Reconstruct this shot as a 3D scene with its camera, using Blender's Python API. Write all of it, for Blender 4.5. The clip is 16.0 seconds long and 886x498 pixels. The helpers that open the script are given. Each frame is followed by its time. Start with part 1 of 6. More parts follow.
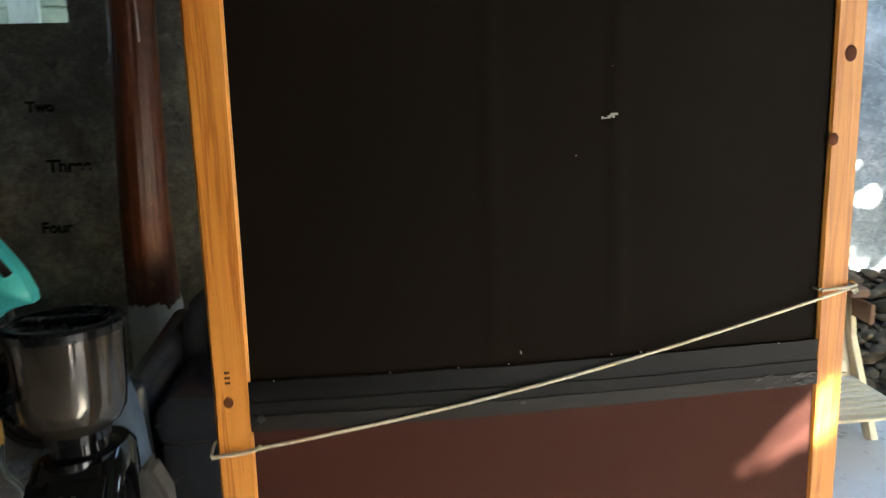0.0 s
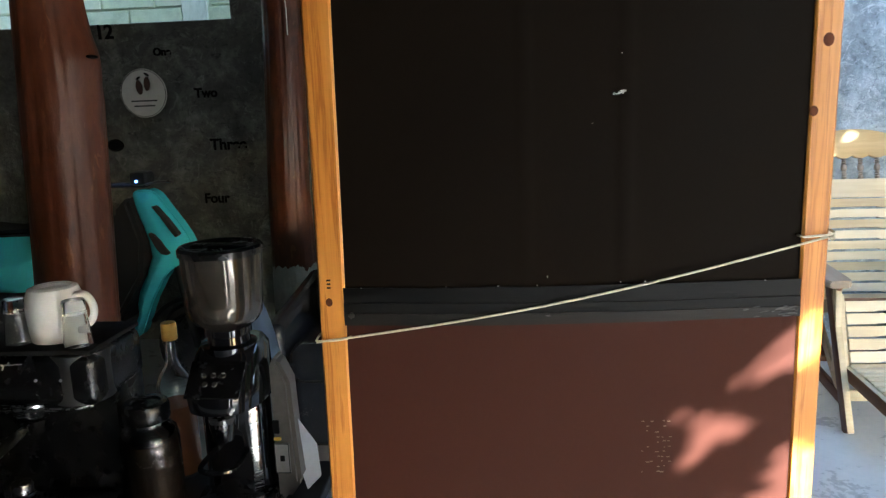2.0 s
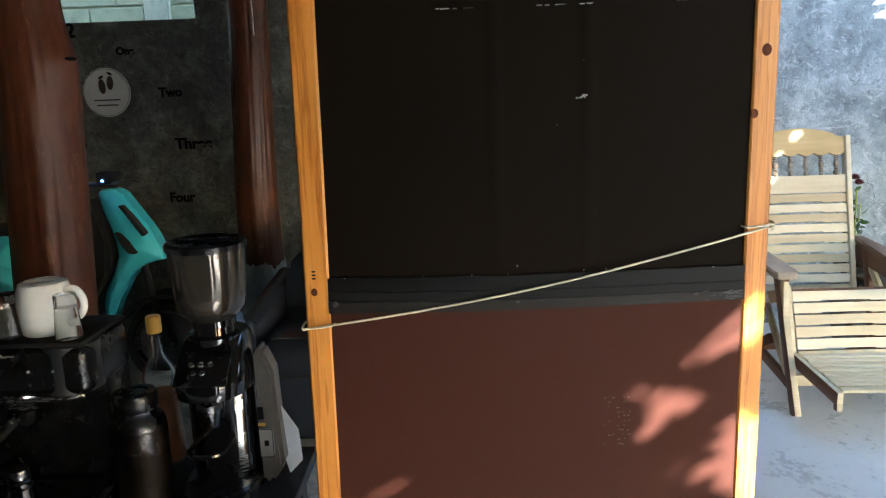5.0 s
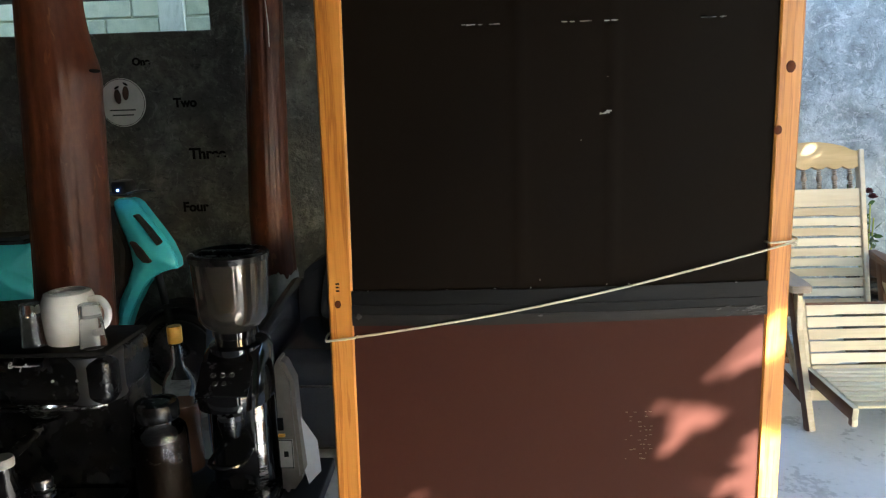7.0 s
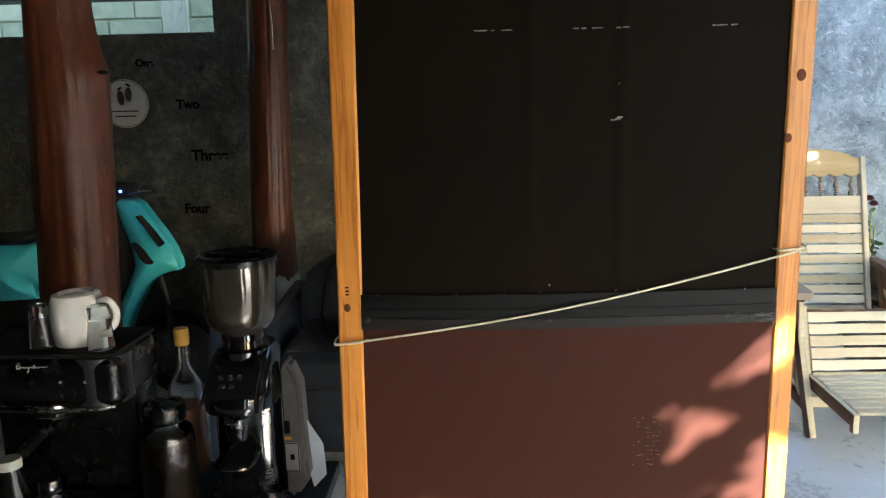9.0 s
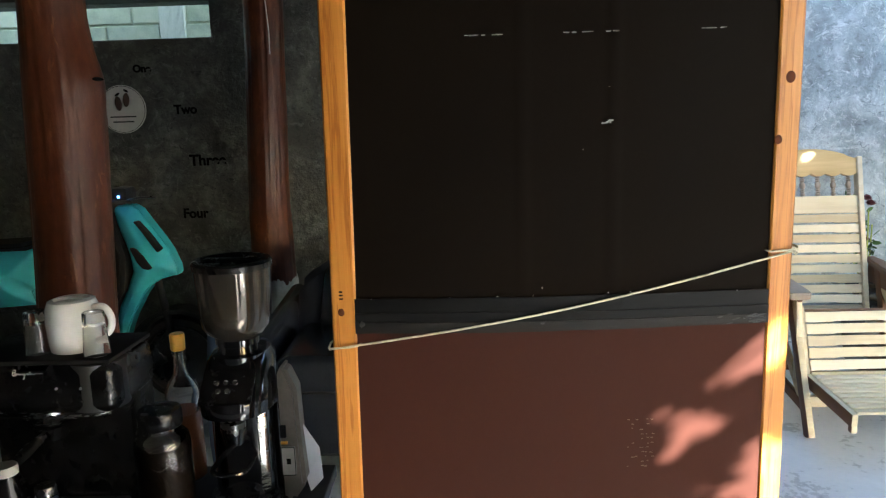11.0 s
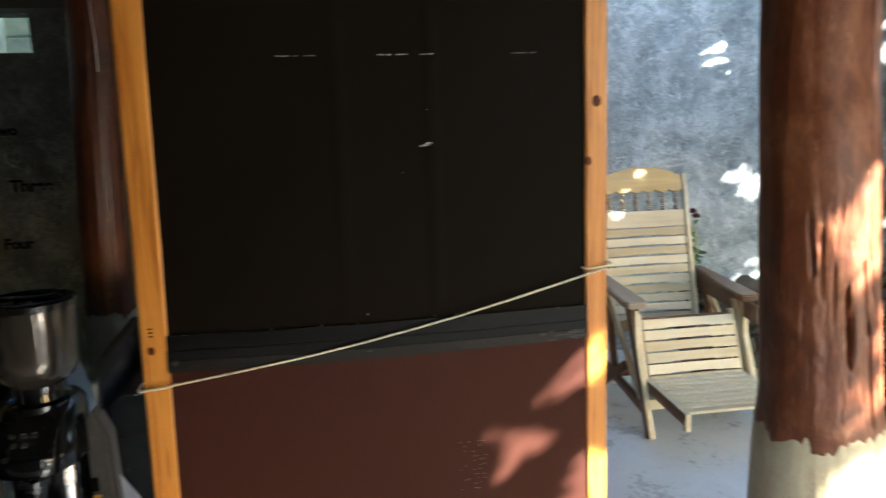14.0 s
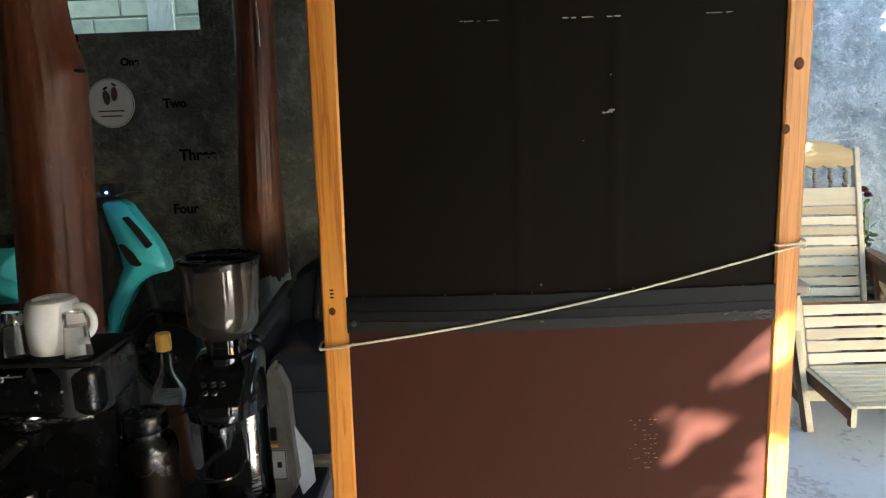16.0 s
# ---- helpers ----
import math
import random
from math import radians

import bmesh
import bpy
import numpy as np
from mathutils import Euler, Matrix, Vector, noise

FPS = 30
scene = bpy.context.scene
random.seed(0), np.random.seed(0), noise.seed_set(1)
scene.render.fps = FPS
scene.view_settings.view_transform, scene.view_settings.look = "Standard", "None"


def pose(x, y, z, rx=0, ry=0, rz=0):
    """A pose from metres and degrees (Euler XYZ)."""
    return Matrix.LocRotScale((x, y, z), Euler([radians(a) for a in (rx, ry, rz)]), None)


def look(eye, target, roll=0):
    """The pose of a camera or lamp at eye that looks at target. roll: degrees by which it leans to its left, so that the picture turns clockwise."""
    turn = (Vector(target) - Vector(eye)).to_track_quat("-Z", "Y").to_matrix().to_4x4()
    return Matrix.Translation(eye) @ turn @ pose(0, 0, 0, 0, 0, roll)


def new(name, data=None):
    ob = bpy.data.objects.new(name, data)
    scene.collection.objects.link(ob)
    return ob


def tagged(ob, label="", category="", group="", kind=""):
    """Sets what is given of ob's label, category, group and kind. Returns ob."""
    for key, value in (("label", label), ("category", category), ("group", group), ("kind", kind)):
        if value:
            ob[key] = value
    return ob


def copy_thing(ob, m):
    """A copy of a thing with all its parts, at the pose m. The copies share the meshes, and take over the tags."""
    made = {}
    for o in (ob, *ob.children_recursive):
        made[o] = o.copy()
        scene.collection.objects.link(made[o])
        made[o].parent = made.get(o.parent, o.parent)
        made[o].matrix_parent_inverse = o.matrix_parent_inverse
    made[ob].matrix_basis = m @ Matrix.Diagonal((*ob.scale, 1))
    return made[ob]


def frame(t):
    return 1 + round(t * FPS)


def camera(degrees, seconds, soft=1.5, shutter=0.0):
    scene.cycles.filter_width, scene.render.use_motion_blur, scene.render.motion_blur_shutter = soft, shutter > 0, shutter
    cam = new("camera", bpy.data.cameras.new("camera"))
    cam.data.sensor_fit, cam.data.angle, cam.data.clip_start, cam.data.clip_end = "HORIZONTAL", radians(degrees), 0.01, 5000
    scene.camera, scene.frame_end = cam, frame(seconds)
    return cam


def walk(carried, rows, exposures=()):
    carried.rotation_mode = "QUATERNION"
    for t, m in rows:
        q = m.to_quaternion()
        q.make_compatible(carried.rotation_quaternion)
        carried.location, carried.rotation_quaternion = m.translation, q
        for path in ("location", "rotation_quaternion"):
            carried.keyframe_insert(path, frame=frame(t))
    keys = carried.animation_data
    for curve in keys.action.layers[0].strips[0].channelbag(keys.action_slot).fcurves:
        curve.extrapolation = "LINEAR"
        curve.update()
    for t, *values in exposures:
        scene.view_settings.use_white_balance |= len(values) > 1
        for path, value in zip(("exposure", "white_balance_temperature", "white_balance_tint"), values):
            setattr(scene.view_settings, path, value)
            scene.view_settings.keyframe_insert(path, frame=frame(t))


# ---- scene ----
cam = camera(63.0, 16.0, soft=1.2, shutter=0.5)
PATH = [
    (0, (0.047, 0.009, 1.447), (0.256, 1.962, 1.074), -1.9),
    (0.5, (0.132, -0.095, 1.443), (0.14, 1.863, 1.033), -0.8),
    (1, (0.155, -0.169, 1.434), (0.037, 1.78, 1.002), -1.7),
    (1.5, (0.16, -0.228, 1.432), (-0.019, 1.719, 1.008), -1.9),
    (2, (0.153, -0.267, 1.431), (-0.011, 1.686, 1.034), -2.1),
    (2.5, (0.147, -0.306, 1.434), (0.049, 1.66, 1.078), -3.1),
    (3, (0.127, -0.356, 1.441), (0.045, 1.612, 1.091), -2.2),
    (3.5, (0.137, -0.363, 1.438), (0.062, 1.599, 1.057), -2.3),
    (6, (0.12, -0.351, 1.441), (0.069, 1.607, 1.035), -1.8),
    (6.5, (0.11, -0.36, 1.444), (0.039, 1.601, 1.056), -2.0),
    (7, (0.107, -0.362, 1.446), (0.03, 1.601, 1.07), -1.7),
    (7.5, (0.107, -0.357, 1.445), (0.032, 1.605, 1.063), -1.5),
    (8, (0.103, -0.36, 1.446), (0.033, 1.602, 1.066), -1.3),
    (8.5, (0.09, -0.364, 1.449), (0.023, 1.599, 1.074), -1.3),
    (9, (0.088, -0.365, 1.449), (0.016, 1.599, 1.082), -1.2),
    (11.5, (0.112, -0.369, 1.452), (0.046, 1.597, 1.093), -1.9),
    (12, (0.179, -0.366, 1.452), (0.478, 1.579, 1.09), -2.6),
    (12.5, (0.217, -0.372, 1.455), (0.773, 1.518, 1.109), -2.8),
    (13, (0.226, -0.358, 1.454), (0.818, 1.524, 1.126), -2.4),
    (13.5, (0.212, -0.35, 1.455), (0.728, 1.554, 1.126), -2.2),
    (14, (0.172, -0.341, 1.454), (0.469, 1.611, 1.136), -1.8),
    (14.5, (0.135, -0.331, 1.45), (0.201, 1.643, 1.134), -1.8),
    (15, (0.117, -0.315, 1.446), (0.106, 1.654, 1.096), -1.5),
    (15.5, (0.108, -0.315, 1.447), (0.078, 1.65, 1.075), -1.7),
    (16, (0.097, -0.322, 1.446), (0.041, 1.641, 1.069), -1.9),
]
EXPOSURES = [(0, 4.3, 6450, 8), (0.4, 4.42, 6350, 8), (1.0, 4.42, 6200, 8), (1.5, 4.3, 6050, 8), (1.8, 4.3, 5950, 8), (3.4, 4.28, 5980, 8), (6, 4.28, 6120, 8), (11.4, 4.3, 6150, 8), (12.0, 4.03, 6400, 8), (14.0, 3.9, 6450, 8), (14.6, 4.25, 6450, 8), (16, 4.3, 6250, 8)]
walk(cam, [(t, look(eye, target, roll)) for t, eye, target, roll in PATH], EXPOSURES)

# ---- world, sun, light ----
SUN_TO = Vector((0.80, -0.62, 0.52)).normalized()      # towards the sun
elev = math.asin(SUN_TO.z)
azim = math.atan2(SUN_TO.x, SUN_TO.y)
world = bpy.data.worlds.new("sky")
scene.world = world
world.use_nodes = True
wn = world.node_tree
sky = wn.nodes.new("ShaderNodeTexSky")
sky.sky_type = "NISHITA"
sky.sun_disc = False
sky.sun_elevation, sky.sun_rotation = elev, azim
bg = wn.nodes["Background"]
bg.inputs[1].default_value = 0.072
wn.links.new(sky.outputs[0], bg.inputs[0])
sun = new("sun", bpy.data.lights.new("sun", "SUN"))
sun.data.energy, sun.data.angle, sun.data.color = 5.0, radians(0.52), (1.0, 0.965, 0.91)
sun.matrix_world = look(SUN_TO * 20, (0, 0, 0))


# ---- materials ----
def node(nt, kind, **inputs):
    n = nt.nodes.new(kind)
    for key, value in inputs.items():
        n.inputs[key.replace("_", " ")].default_value = value
    return n


def ramp(nt, fac, stops):
    r = nt.nodes.new("ShaderNodeValToRGB")
    while len(r.color_ramp.elements) < len(stops):
        r.color_ramp.elements.new(0.5)
    for e, (p, c) in zip(r.color_ramp.elements, stops):
        e.position, e.color = p, (*c, 1)
    nt.links.new(fac, r.inputs[0])
    return r.outputs[0]


def surface(name, stops, rough=0.6, metal=0.0, scale=6.0, stretch=(1, 1, 1), bump=0.15, fine=80.0, spec=0.5, detail=6.0,
            rough_var=0.15, per_object=0.0, distort=0.0, coat=0.0, fine_stretch=None, depth=0.01):
    """A surface whose colour runs over the stops by a coarse and a fine noise, with relief."""
    m = bpy.data.materials.new(name)
    m.use_nodes = True
    nt = m.node_tree
    bs = nt.nodes["Principled BSDF"]
    co = nt.nodes.new("ShaderNodeTexCoord")
    mp = nt.nodes.new("ShaderNodeMapping")
    mp.inputs["Scale"].default_value = stretch
    nt.links.new(co.outputs["Object"], mp.inputs[0])
    vec = mp.outputs[0]
    if per_object:
        oi = nt.nodes.new("ShaderNodeObjectInfo")
        ad = nt.nodes.new("ShaderNodeVectorMath")
        ad.operation = "MULTIPLY_ADD"
        cx = nt.nodes.new("ShaderNodeCombineXYZ")
        for i in range(3):
            nt.links.new(oi.outputs["Random"], cx.inputs[i])
        nt.links.new(cx.outputs[0], ad.inputs[0])
        ad.inputs[1].default_value = (37, 53, 71)
        nt.links.new(vec, ad.inputs[2])
        vec = ad.outputs[0]
    n1 = node(nt, "ShaderNodeTexNoise", Scale=scale, Detail=detail, Roughness=0.6, Distortion=distort)
    nt.links.new(vec, n1.inputs["Vector"])
    mp2 = nt.nodes.new("ShaderNodeMapping")
    mp2.inputs["Scale"].default_value = fine_stretch or stretch
    nt.links.new(co.outputs["Object"], mp2.inputs[0])
    n2 = node(nt, "ShaderNodeTexNoise", Scale=fine, Detail=4.0, Roughness=0.65)
    nt.links.new(mp2.outputs[0], n2.inputs["Vector"])
    mx = nt.nodes.new("ShaderNodeMix")
    mx.inputs[0].default_value = 0.3
    nt.links.new(n1.outputs[0], mx.inputs[2])
    nt.links.new(n2.outputs[0], mx.inputs[3])
    fac = mx.outputs[0]
    if per_object:
        m2 = nt.nodes.new("ShaderNodeMath")
        m2.operation = "MULTIPLY_ADD"
        nt.links.new(oi.outputs["Random"], m2.inputs[0])
        m2.inputs[1].default_value = per_object
        sb = nt.nodes.new("ShaderNodeMath")
        sb.operation = "SUBTRACT"
        nt.links.new(fac, sb.inputs[0])
        sb.inputs[1].default_value = per_object / 2
        nt.links.new(sb.outputs[0], m2.inputs[2])
        fac = m2.outputs[0]
    nt.links.new(ramp(nt, fac, stops), bs.inputs["Base Color"])
    mr = node(nt, "ShaderNodeMapRange")
    mr.inputs["From Min"].default_value, mr.inputs["From Max"].default_value = 0.3, 0.7
    mr.inputs["To Min"].default_value = max(0.02, rough - rough_var)
    mr.inputs["To Max"].default_value = min(1, rough + rough_var)
    nt.links.new(mx.outputs[0], mr.inputs["Value"])
    nt.links.new(mr.outputs[0], bs.inputs["Roughness"])
    bs.inputs["Metallic"].default_value = metal
    bs.inputs["Specular IOR Level"].default_value = spec
    bs.inputs["Coat Weight"].default_value = coat
    bs.inputs["Coat Roughness"].default_value = 0.08
    if bump:
        bp = node(nt, "ShaderNodeBump", Strength=bump, Distance=depth)
        nt.links.new(mx.outputs[0], bp.inputs["Height"])
        nt.links.new(bp.outputs[0], bs.inputs["Normal"])
    return m


def glass(name, colour=(1, 1, 1), rough=0.0, ior=1.45):
    m = bpy.data.materials.new(name)
    m.use_nodes = True
    bs = m.node_tree.nodes["Principled BSDF"]
    bs.inputs["Base Color"].default_value = (*colour, 1)
    bs.inputs["Transmission Weight"].default_value = 1
    bs.inputs["Roughness"].default_value = rough
    bs.inputs["IOR"].default_value = ior
    return m


M = {}
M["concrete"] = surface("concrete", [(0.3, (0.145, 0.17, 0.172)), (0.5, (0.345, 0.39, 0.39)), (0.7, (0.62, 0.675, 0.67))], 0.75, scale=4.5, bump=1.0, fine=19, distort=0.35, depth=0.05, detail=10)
# same plaster as concrete, darkened so that its colour carries the room's shade
M["shaded_cement"] = surface("shaded_cement", [(0.3, (0.036, 0.038, 0.033)), (0.5, (0.095, 0.1, 0.088)), (0.7, (0.235, 0.243, 0.215))], 0.7, scale=4.5, bump=1.0, fine=19, distort=0.35, depth=0.05, detail=10)


def add_moss_and_shade(m):
    """Green algae noise patches thickening along x over the garden bed, with the end's shade included."""
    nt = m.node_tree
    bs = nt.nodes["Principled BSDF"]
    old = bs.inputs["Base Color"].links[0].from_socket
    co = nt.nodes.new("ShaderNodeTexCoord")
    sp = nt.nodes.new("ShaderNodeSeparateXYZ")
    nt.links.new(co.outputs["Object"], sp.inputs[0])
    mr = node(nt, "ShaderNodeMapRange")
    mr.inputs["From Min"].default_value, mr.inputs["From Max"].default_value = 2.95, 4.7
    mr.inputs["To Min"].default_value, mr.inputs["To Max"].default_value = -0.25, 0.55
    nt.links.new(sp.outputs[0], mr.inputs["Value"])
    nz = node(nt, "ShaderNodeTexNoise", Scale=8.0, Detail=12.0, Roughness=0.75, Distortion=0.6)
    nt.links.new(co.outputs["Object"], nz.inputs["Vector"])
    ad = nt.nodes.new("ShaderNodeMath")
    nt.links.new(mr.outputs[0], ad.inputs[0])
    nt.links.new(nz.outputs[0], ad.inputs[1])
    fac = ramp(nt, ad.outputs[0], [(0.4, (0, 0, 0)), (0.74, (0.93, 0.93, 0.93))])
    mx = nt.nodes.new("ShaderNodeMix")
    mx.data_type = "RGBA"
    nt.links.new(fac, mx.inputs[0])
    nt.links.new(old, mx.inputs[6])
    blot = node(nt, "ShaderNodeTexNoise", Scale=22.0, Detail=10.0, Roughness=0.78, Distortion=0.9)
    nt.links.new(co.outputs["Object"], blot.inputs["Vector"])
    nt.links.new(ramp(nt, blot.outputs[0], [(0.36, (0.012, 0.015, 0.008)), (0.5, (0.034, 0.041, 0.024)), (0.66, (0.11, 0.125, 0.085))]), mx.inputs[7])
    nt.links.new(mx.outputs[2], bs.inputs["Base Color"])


def add_strokes(m, strength=0.55):
    """Short dark trowel scars and pits."""
    nt = m.node_tree
    bs = nt.nodes["Principled BSDF"]
    old = bs.inputs["Base Color"].links[0].from_socket
    co = nt.nodes.new("ShaderNodeTexCoord")
    mp = nt.nodes.new("ShaderNodeMapping")
    mp.inputs["Scale"].default_value = (1.0, 1.0, 1.9)
    nt.links.new(co.outputs["Object"], mp.inputs[0])
    nz = node(nt, "ShaderNodeTexNoise", Scale=15.0, Detail=7.0, Roughness=0.75, Distortion=1.3)
    nt.links.new(mp.outputs[0], nz.inputs["Vector"])
    fac = ramp(nt, nz.outputs[0], [(0.36, (strength,) * 3), (0.44, (0, 0, 0))])
    mx = nt.nodes.new("ShaderNodeMix")
    mx.data_type = "RGBA"
    mx.blend_type = "MULTIPLY"
    nt.links.new(fac, mx.inputs[0])
    nt.links.new(old, mx.inputs[6])
    mx.inputs[7].default_value = (0.3, 0.31, 0.32, 1)
    nt.links.new(mx.outputs[2], bs.inputs["Base Color"])


def add_scratches(m, strength=0.6, scale=9.0, wide=1.0):
    """Pale trowel ridges and lime scratches."""
    nt = m.node_tree
    bs = nt.nodes["Principled BSDF"]
    old = bs.inputs["Base Color"].links[0].from_socket
    co = nt.nodes.new("ShaderNodeTexCoord")
    nz = node(nt, "ShaderNodeTexNoise", Scale=scale, Detail=9.0, Roughness=0.78, Distortion=1.8)
    nt.links.new(co.outputs["Object"], nz.inputs["Vector"])
    fac = ramp(nt, nz.outputs[0], [(0.6 - 0.04 * wide, (0, 0, 0)), (0.6, (strength,) * 3), (0.615, (strength,) * 3), (0.615 + 0.045 * wide, (0, 0, 0))])
    mx = nt.nodes.new("ShaderNodeMix")
    mx.data_type = "RGBA"
    nt.links.new(fac, mx.inputs[0])
    nt.links.new(old, mx.inputs[6])
    mx.inputs[7].default_value = (0.74, 0.76, 0.75, 1)
    nt.links.new(mx.outputs[2], bs.inputs["Base Color"])


def add_cracks(m, scale, flat, width, colour, chips=0.0, where=0.5):
    """Thin dark drying cracks along the grain, and paler chipped flecks."""
    nt = m.node_tree
    bs = nt.nodes["Principled BSDF"]
    base = bs.inputs["Base Color"].links[0].from_socket
    co = nt.nodes.new("ShaderNodeTexCoord")
    for kind in ("crack", "chip"):
        mp = nt.nodes.new("ShaderNodeMapping")
        mp.inputs["Scale"].default_value = (1, 1, flat if kind == "crack" else 0.35)
        mp.inputs["Location"].default_value = (3.1, 1.7, 0.4) if kind == "crack" else (9.2, 5.5, 2.0)
        nt.links.new(co.outputs["Object"], mp.inputs[0])
        nz = node(nt, "ShaderNodeTexNoise", Scale=scale if kind == "crack" else scale * 3, Detail=5.0, Roughness=0.6, Distortion=0.5)
        nt.links.new(mp.outputs[0], nz.inputs["Vector"])
        if kind == "crack":
            fac = ramp(nt, nz.outputs[0], [(where, (0.92, 0.92, 0.92)), (where + width, (0, 0, 0))])
        else:
            fac = ramp(nt, nz.outputs[0], [(0.62, (0, 0, 0)), (0.68, (chips, chips, chips))])
        mx = nt.nodes.new("ShaderNodeMix")
        mx.data_type = "RGBA"
        nt.links.new(fac, mx.inputs[0])
        nt.links.new(base, mx.inputs[6])
        mx.inputs[7].default_value = (*colour, 1) if kind == "crack" else (0.42, 0.19, 0.085, 1)
        base = mx.outputs[2]
    nt.links.new(base, bs.inputs["Base Color"])


def add_hairlines(m, scale, width, colour, strength):
    """Long wandering hairline cracks in the plaster."""
    nt = m.node_tree
    bs = nt.nodes["Principled BSDF"]
    old = bs.inputs["Base Color"].links[0].from_socket
    co = nt.nodes.new("ShaderNodeTexCoord")
    nz = node(nt, "ShaderNodeTexNoise", Scale=scale, Detail=5.0, Roughness=0.5, Distortion=0.8)
    nt.links.new(co.outputs["Object"], nz.inputs["Vector"])
    patchy = node(nt, "ShaderNodeTexNoise", Scale=2.3, Detail=2.0)
    nt.links.new(co.outputs["Object"], patchy.inputs["Vector"])
    line = ramp(nt, nz.outputs[0], [(0.5 - width, (0, 0, 0)), (0.5, (strength,) * 3), (0.5 + width, (0, 0, 0))])
    some = ramp(nt, patchy.outputs[0], [(0.47, (0, 0, 0)), (0.56, (1, 1, 1))])
    both = nt.nodes.new("ShaderNodeMath")
    both.operation = "MULTIPLY"
    nt.links.new(line, both.inputs[0])
    nt.links.new(some, both.inputs[1])
    mx = nt.nodes.new("ShaderNodeMix")
    mx.data_type = "RGBA"
    nt.links.new(both.outputs[0], mx.inputs[0])
    nt.links.new(old, mx.inputs[6])
    mx.inputs[7].default_value = (*colour, 1)
    nt.links.new(mx.outputs[2], bs.inputs["Base Color"])


add_hairlines(M["concrete"], 2.6, 0.0035, (0.08, 0.09, 0.1), 0.8)
add_hairlines(M["concrete"], 7.0, 0.006, (0.75, 0.78, 0.78), 0.7)
add_hairlines(M["shaded_cement"], 3.0, 0.004, (0.03, 0.03, 0.028), 0.7)
add_strokes(M["concrete"], 0.6)
add_scratches(M["concrete"])
add_scratches(M["concrete"], 0.5, 3.2, 0.5)
add_strokes(M["shaded_cement"], 0.8)
add_scratches(M["shaded_cement"], 0.12)
add_moss_and_shade(M["concrete"])
M["floor"] = surface("floor", [(0.3, (0.46, 0.46, 0.44)), (0.46, (0.71, 0.71, 0.68)), (0.72, (0.82, 0.815, 0.785))], 0.34, scale=3.2, bump=0.15, fine=34, distort=0.9, rough_var=0.2, detail=9)
M["mint_block"] = surface("mint_block", [(0.3, (0.36, 0.44, 0.33)), (0.5, (0.5, 0.59, 0.45)), (0.7, (0.6, 0.66, 0.53))], 0.7, scale=11, bump=0.4, per_object=0.2)
M["mortar"] = surface("mortar", [(0.3, (0.42, 0.5, 0.39)), (0.7, (0.55, 0.62, 0.49))], 0.85, scale=20, bump=0.3)
M["pilaster"] = surface("pilaster", [(0.3, (0.36, 0.43, 0.37)), (0.48, (0.56, 0.63, 0.56)), (0.7, (0.7, 0.75, 0.69))], 0.6, scale=7, stretch=(2, 1, 0.5), bump=0.4, distort=1.0)
M["roof"] = surface("roof", [(0.3, (0.05, 0.047, 0.042)), (0.7, (0.1, 0.094, 0.085))], 0.8, scale=5)
M["log"] = surface("log", [(0.3, (0.028, 0.008, 0.004)), (0.5, (0.1, 0.028, 0.012)), (0.72, (0.2, 0.061, 0.022))], 0.4, scale=4, stretch=(1, 1, 0.6), fine=45, fine_stretch=(1, 1, 0.3), bump=0.5, distort=1.0, spec=0.4)
M["log_paint"] = surface("log_paint", [(0.3, (0.5, 0.39, 0.2)), (0.5, (0.68, 0.57, 0.36)), (0.7, (0.76, 0.69, 0.51))], 0.6, scale=6, bump=0.3)
M["old_white"] = surface("old_white", [(0.3, (0.38, 0.38, 0.35)), (0.7, (0.68, 0.68, 0.63))], 0.7, scale=12, bump=0.3)
M["pine"] = surface("pine", [(0.3, (0.480, 0.163, 0.0210)), (0.42, (0.580, 0.228, 0.0360)), (0.455, (0.380, 0.116, 0.0135)), (0.475, (0.550, 0.209, 0.0315)), (0.55, (0.650, 0.274, 0.0510)), (0.575, (0.440, 0.141, 0.0173)), (0.6, (0.600, 0.237, 0.0375)), (0.7, (0.680, 0.307, 0.0660))], 0.35, scale=24, stretch=(1, 1, 0.04), fine=90, fine_stretch=(1, 1, 0.04), bump=0.06, distort=0.35, detail=2.0)
M["knot"] = surface("knot", [(0.3, (0.05, 0.012, 0.004)), (0.7, (0.15, 0.038, 0.01))], 0.6, scale=60, spec=0.2)
M["tarp_dark"] = surface("tarp_dark", [(0.3, (0.0042, 0.0026, 0.0014)), (0.7, (0.0078, 0.005, 0.0027))], 0.6, scale=3, bump=0.05, fine=120, spec=0.05)
M["tarp_brown"] = surface("tarp_brown", [(0.3, (0.037, 0.009, 0.0043)), (0.7, (0.047, 0.0122, 0.0062))], 0.75, scale=2.5, bump=0.05, fine=150, spec=0.2, rough_var=0.08)
M["tape"] = surface("tape", [(0.3, (0.003, 0.003, 0.003)), (0.7, (0.009, 0.009, 0.0088))], 0.4, scale=7, stretch=(0.25, 1, 4), bump=0.1, spec=0.14)
M["tape_grey"] = surface("tape_grey", [(0.3, (0.006, 0.0055, 0.005)), (0.7, (0.022, 0.02, 0.0175))], 0.45, scale=6, stretch=(0.3, 1, 3), bump=0.1, spec=0.2)
M["tape_worn"] = surface("tape_worn", [(0.35, (0.016, 0.016, 0.015)), (0.65, (0.07, 0.068, 0.064))], 0.4, scale=30, bump=0.1)
M["rope"] = surface("rope", [(0.3, (0.56, 0.5, 0.34)), (0.7, (0.8, 0.74, 0.56))], 0.6, scale=200, bump=0.3)
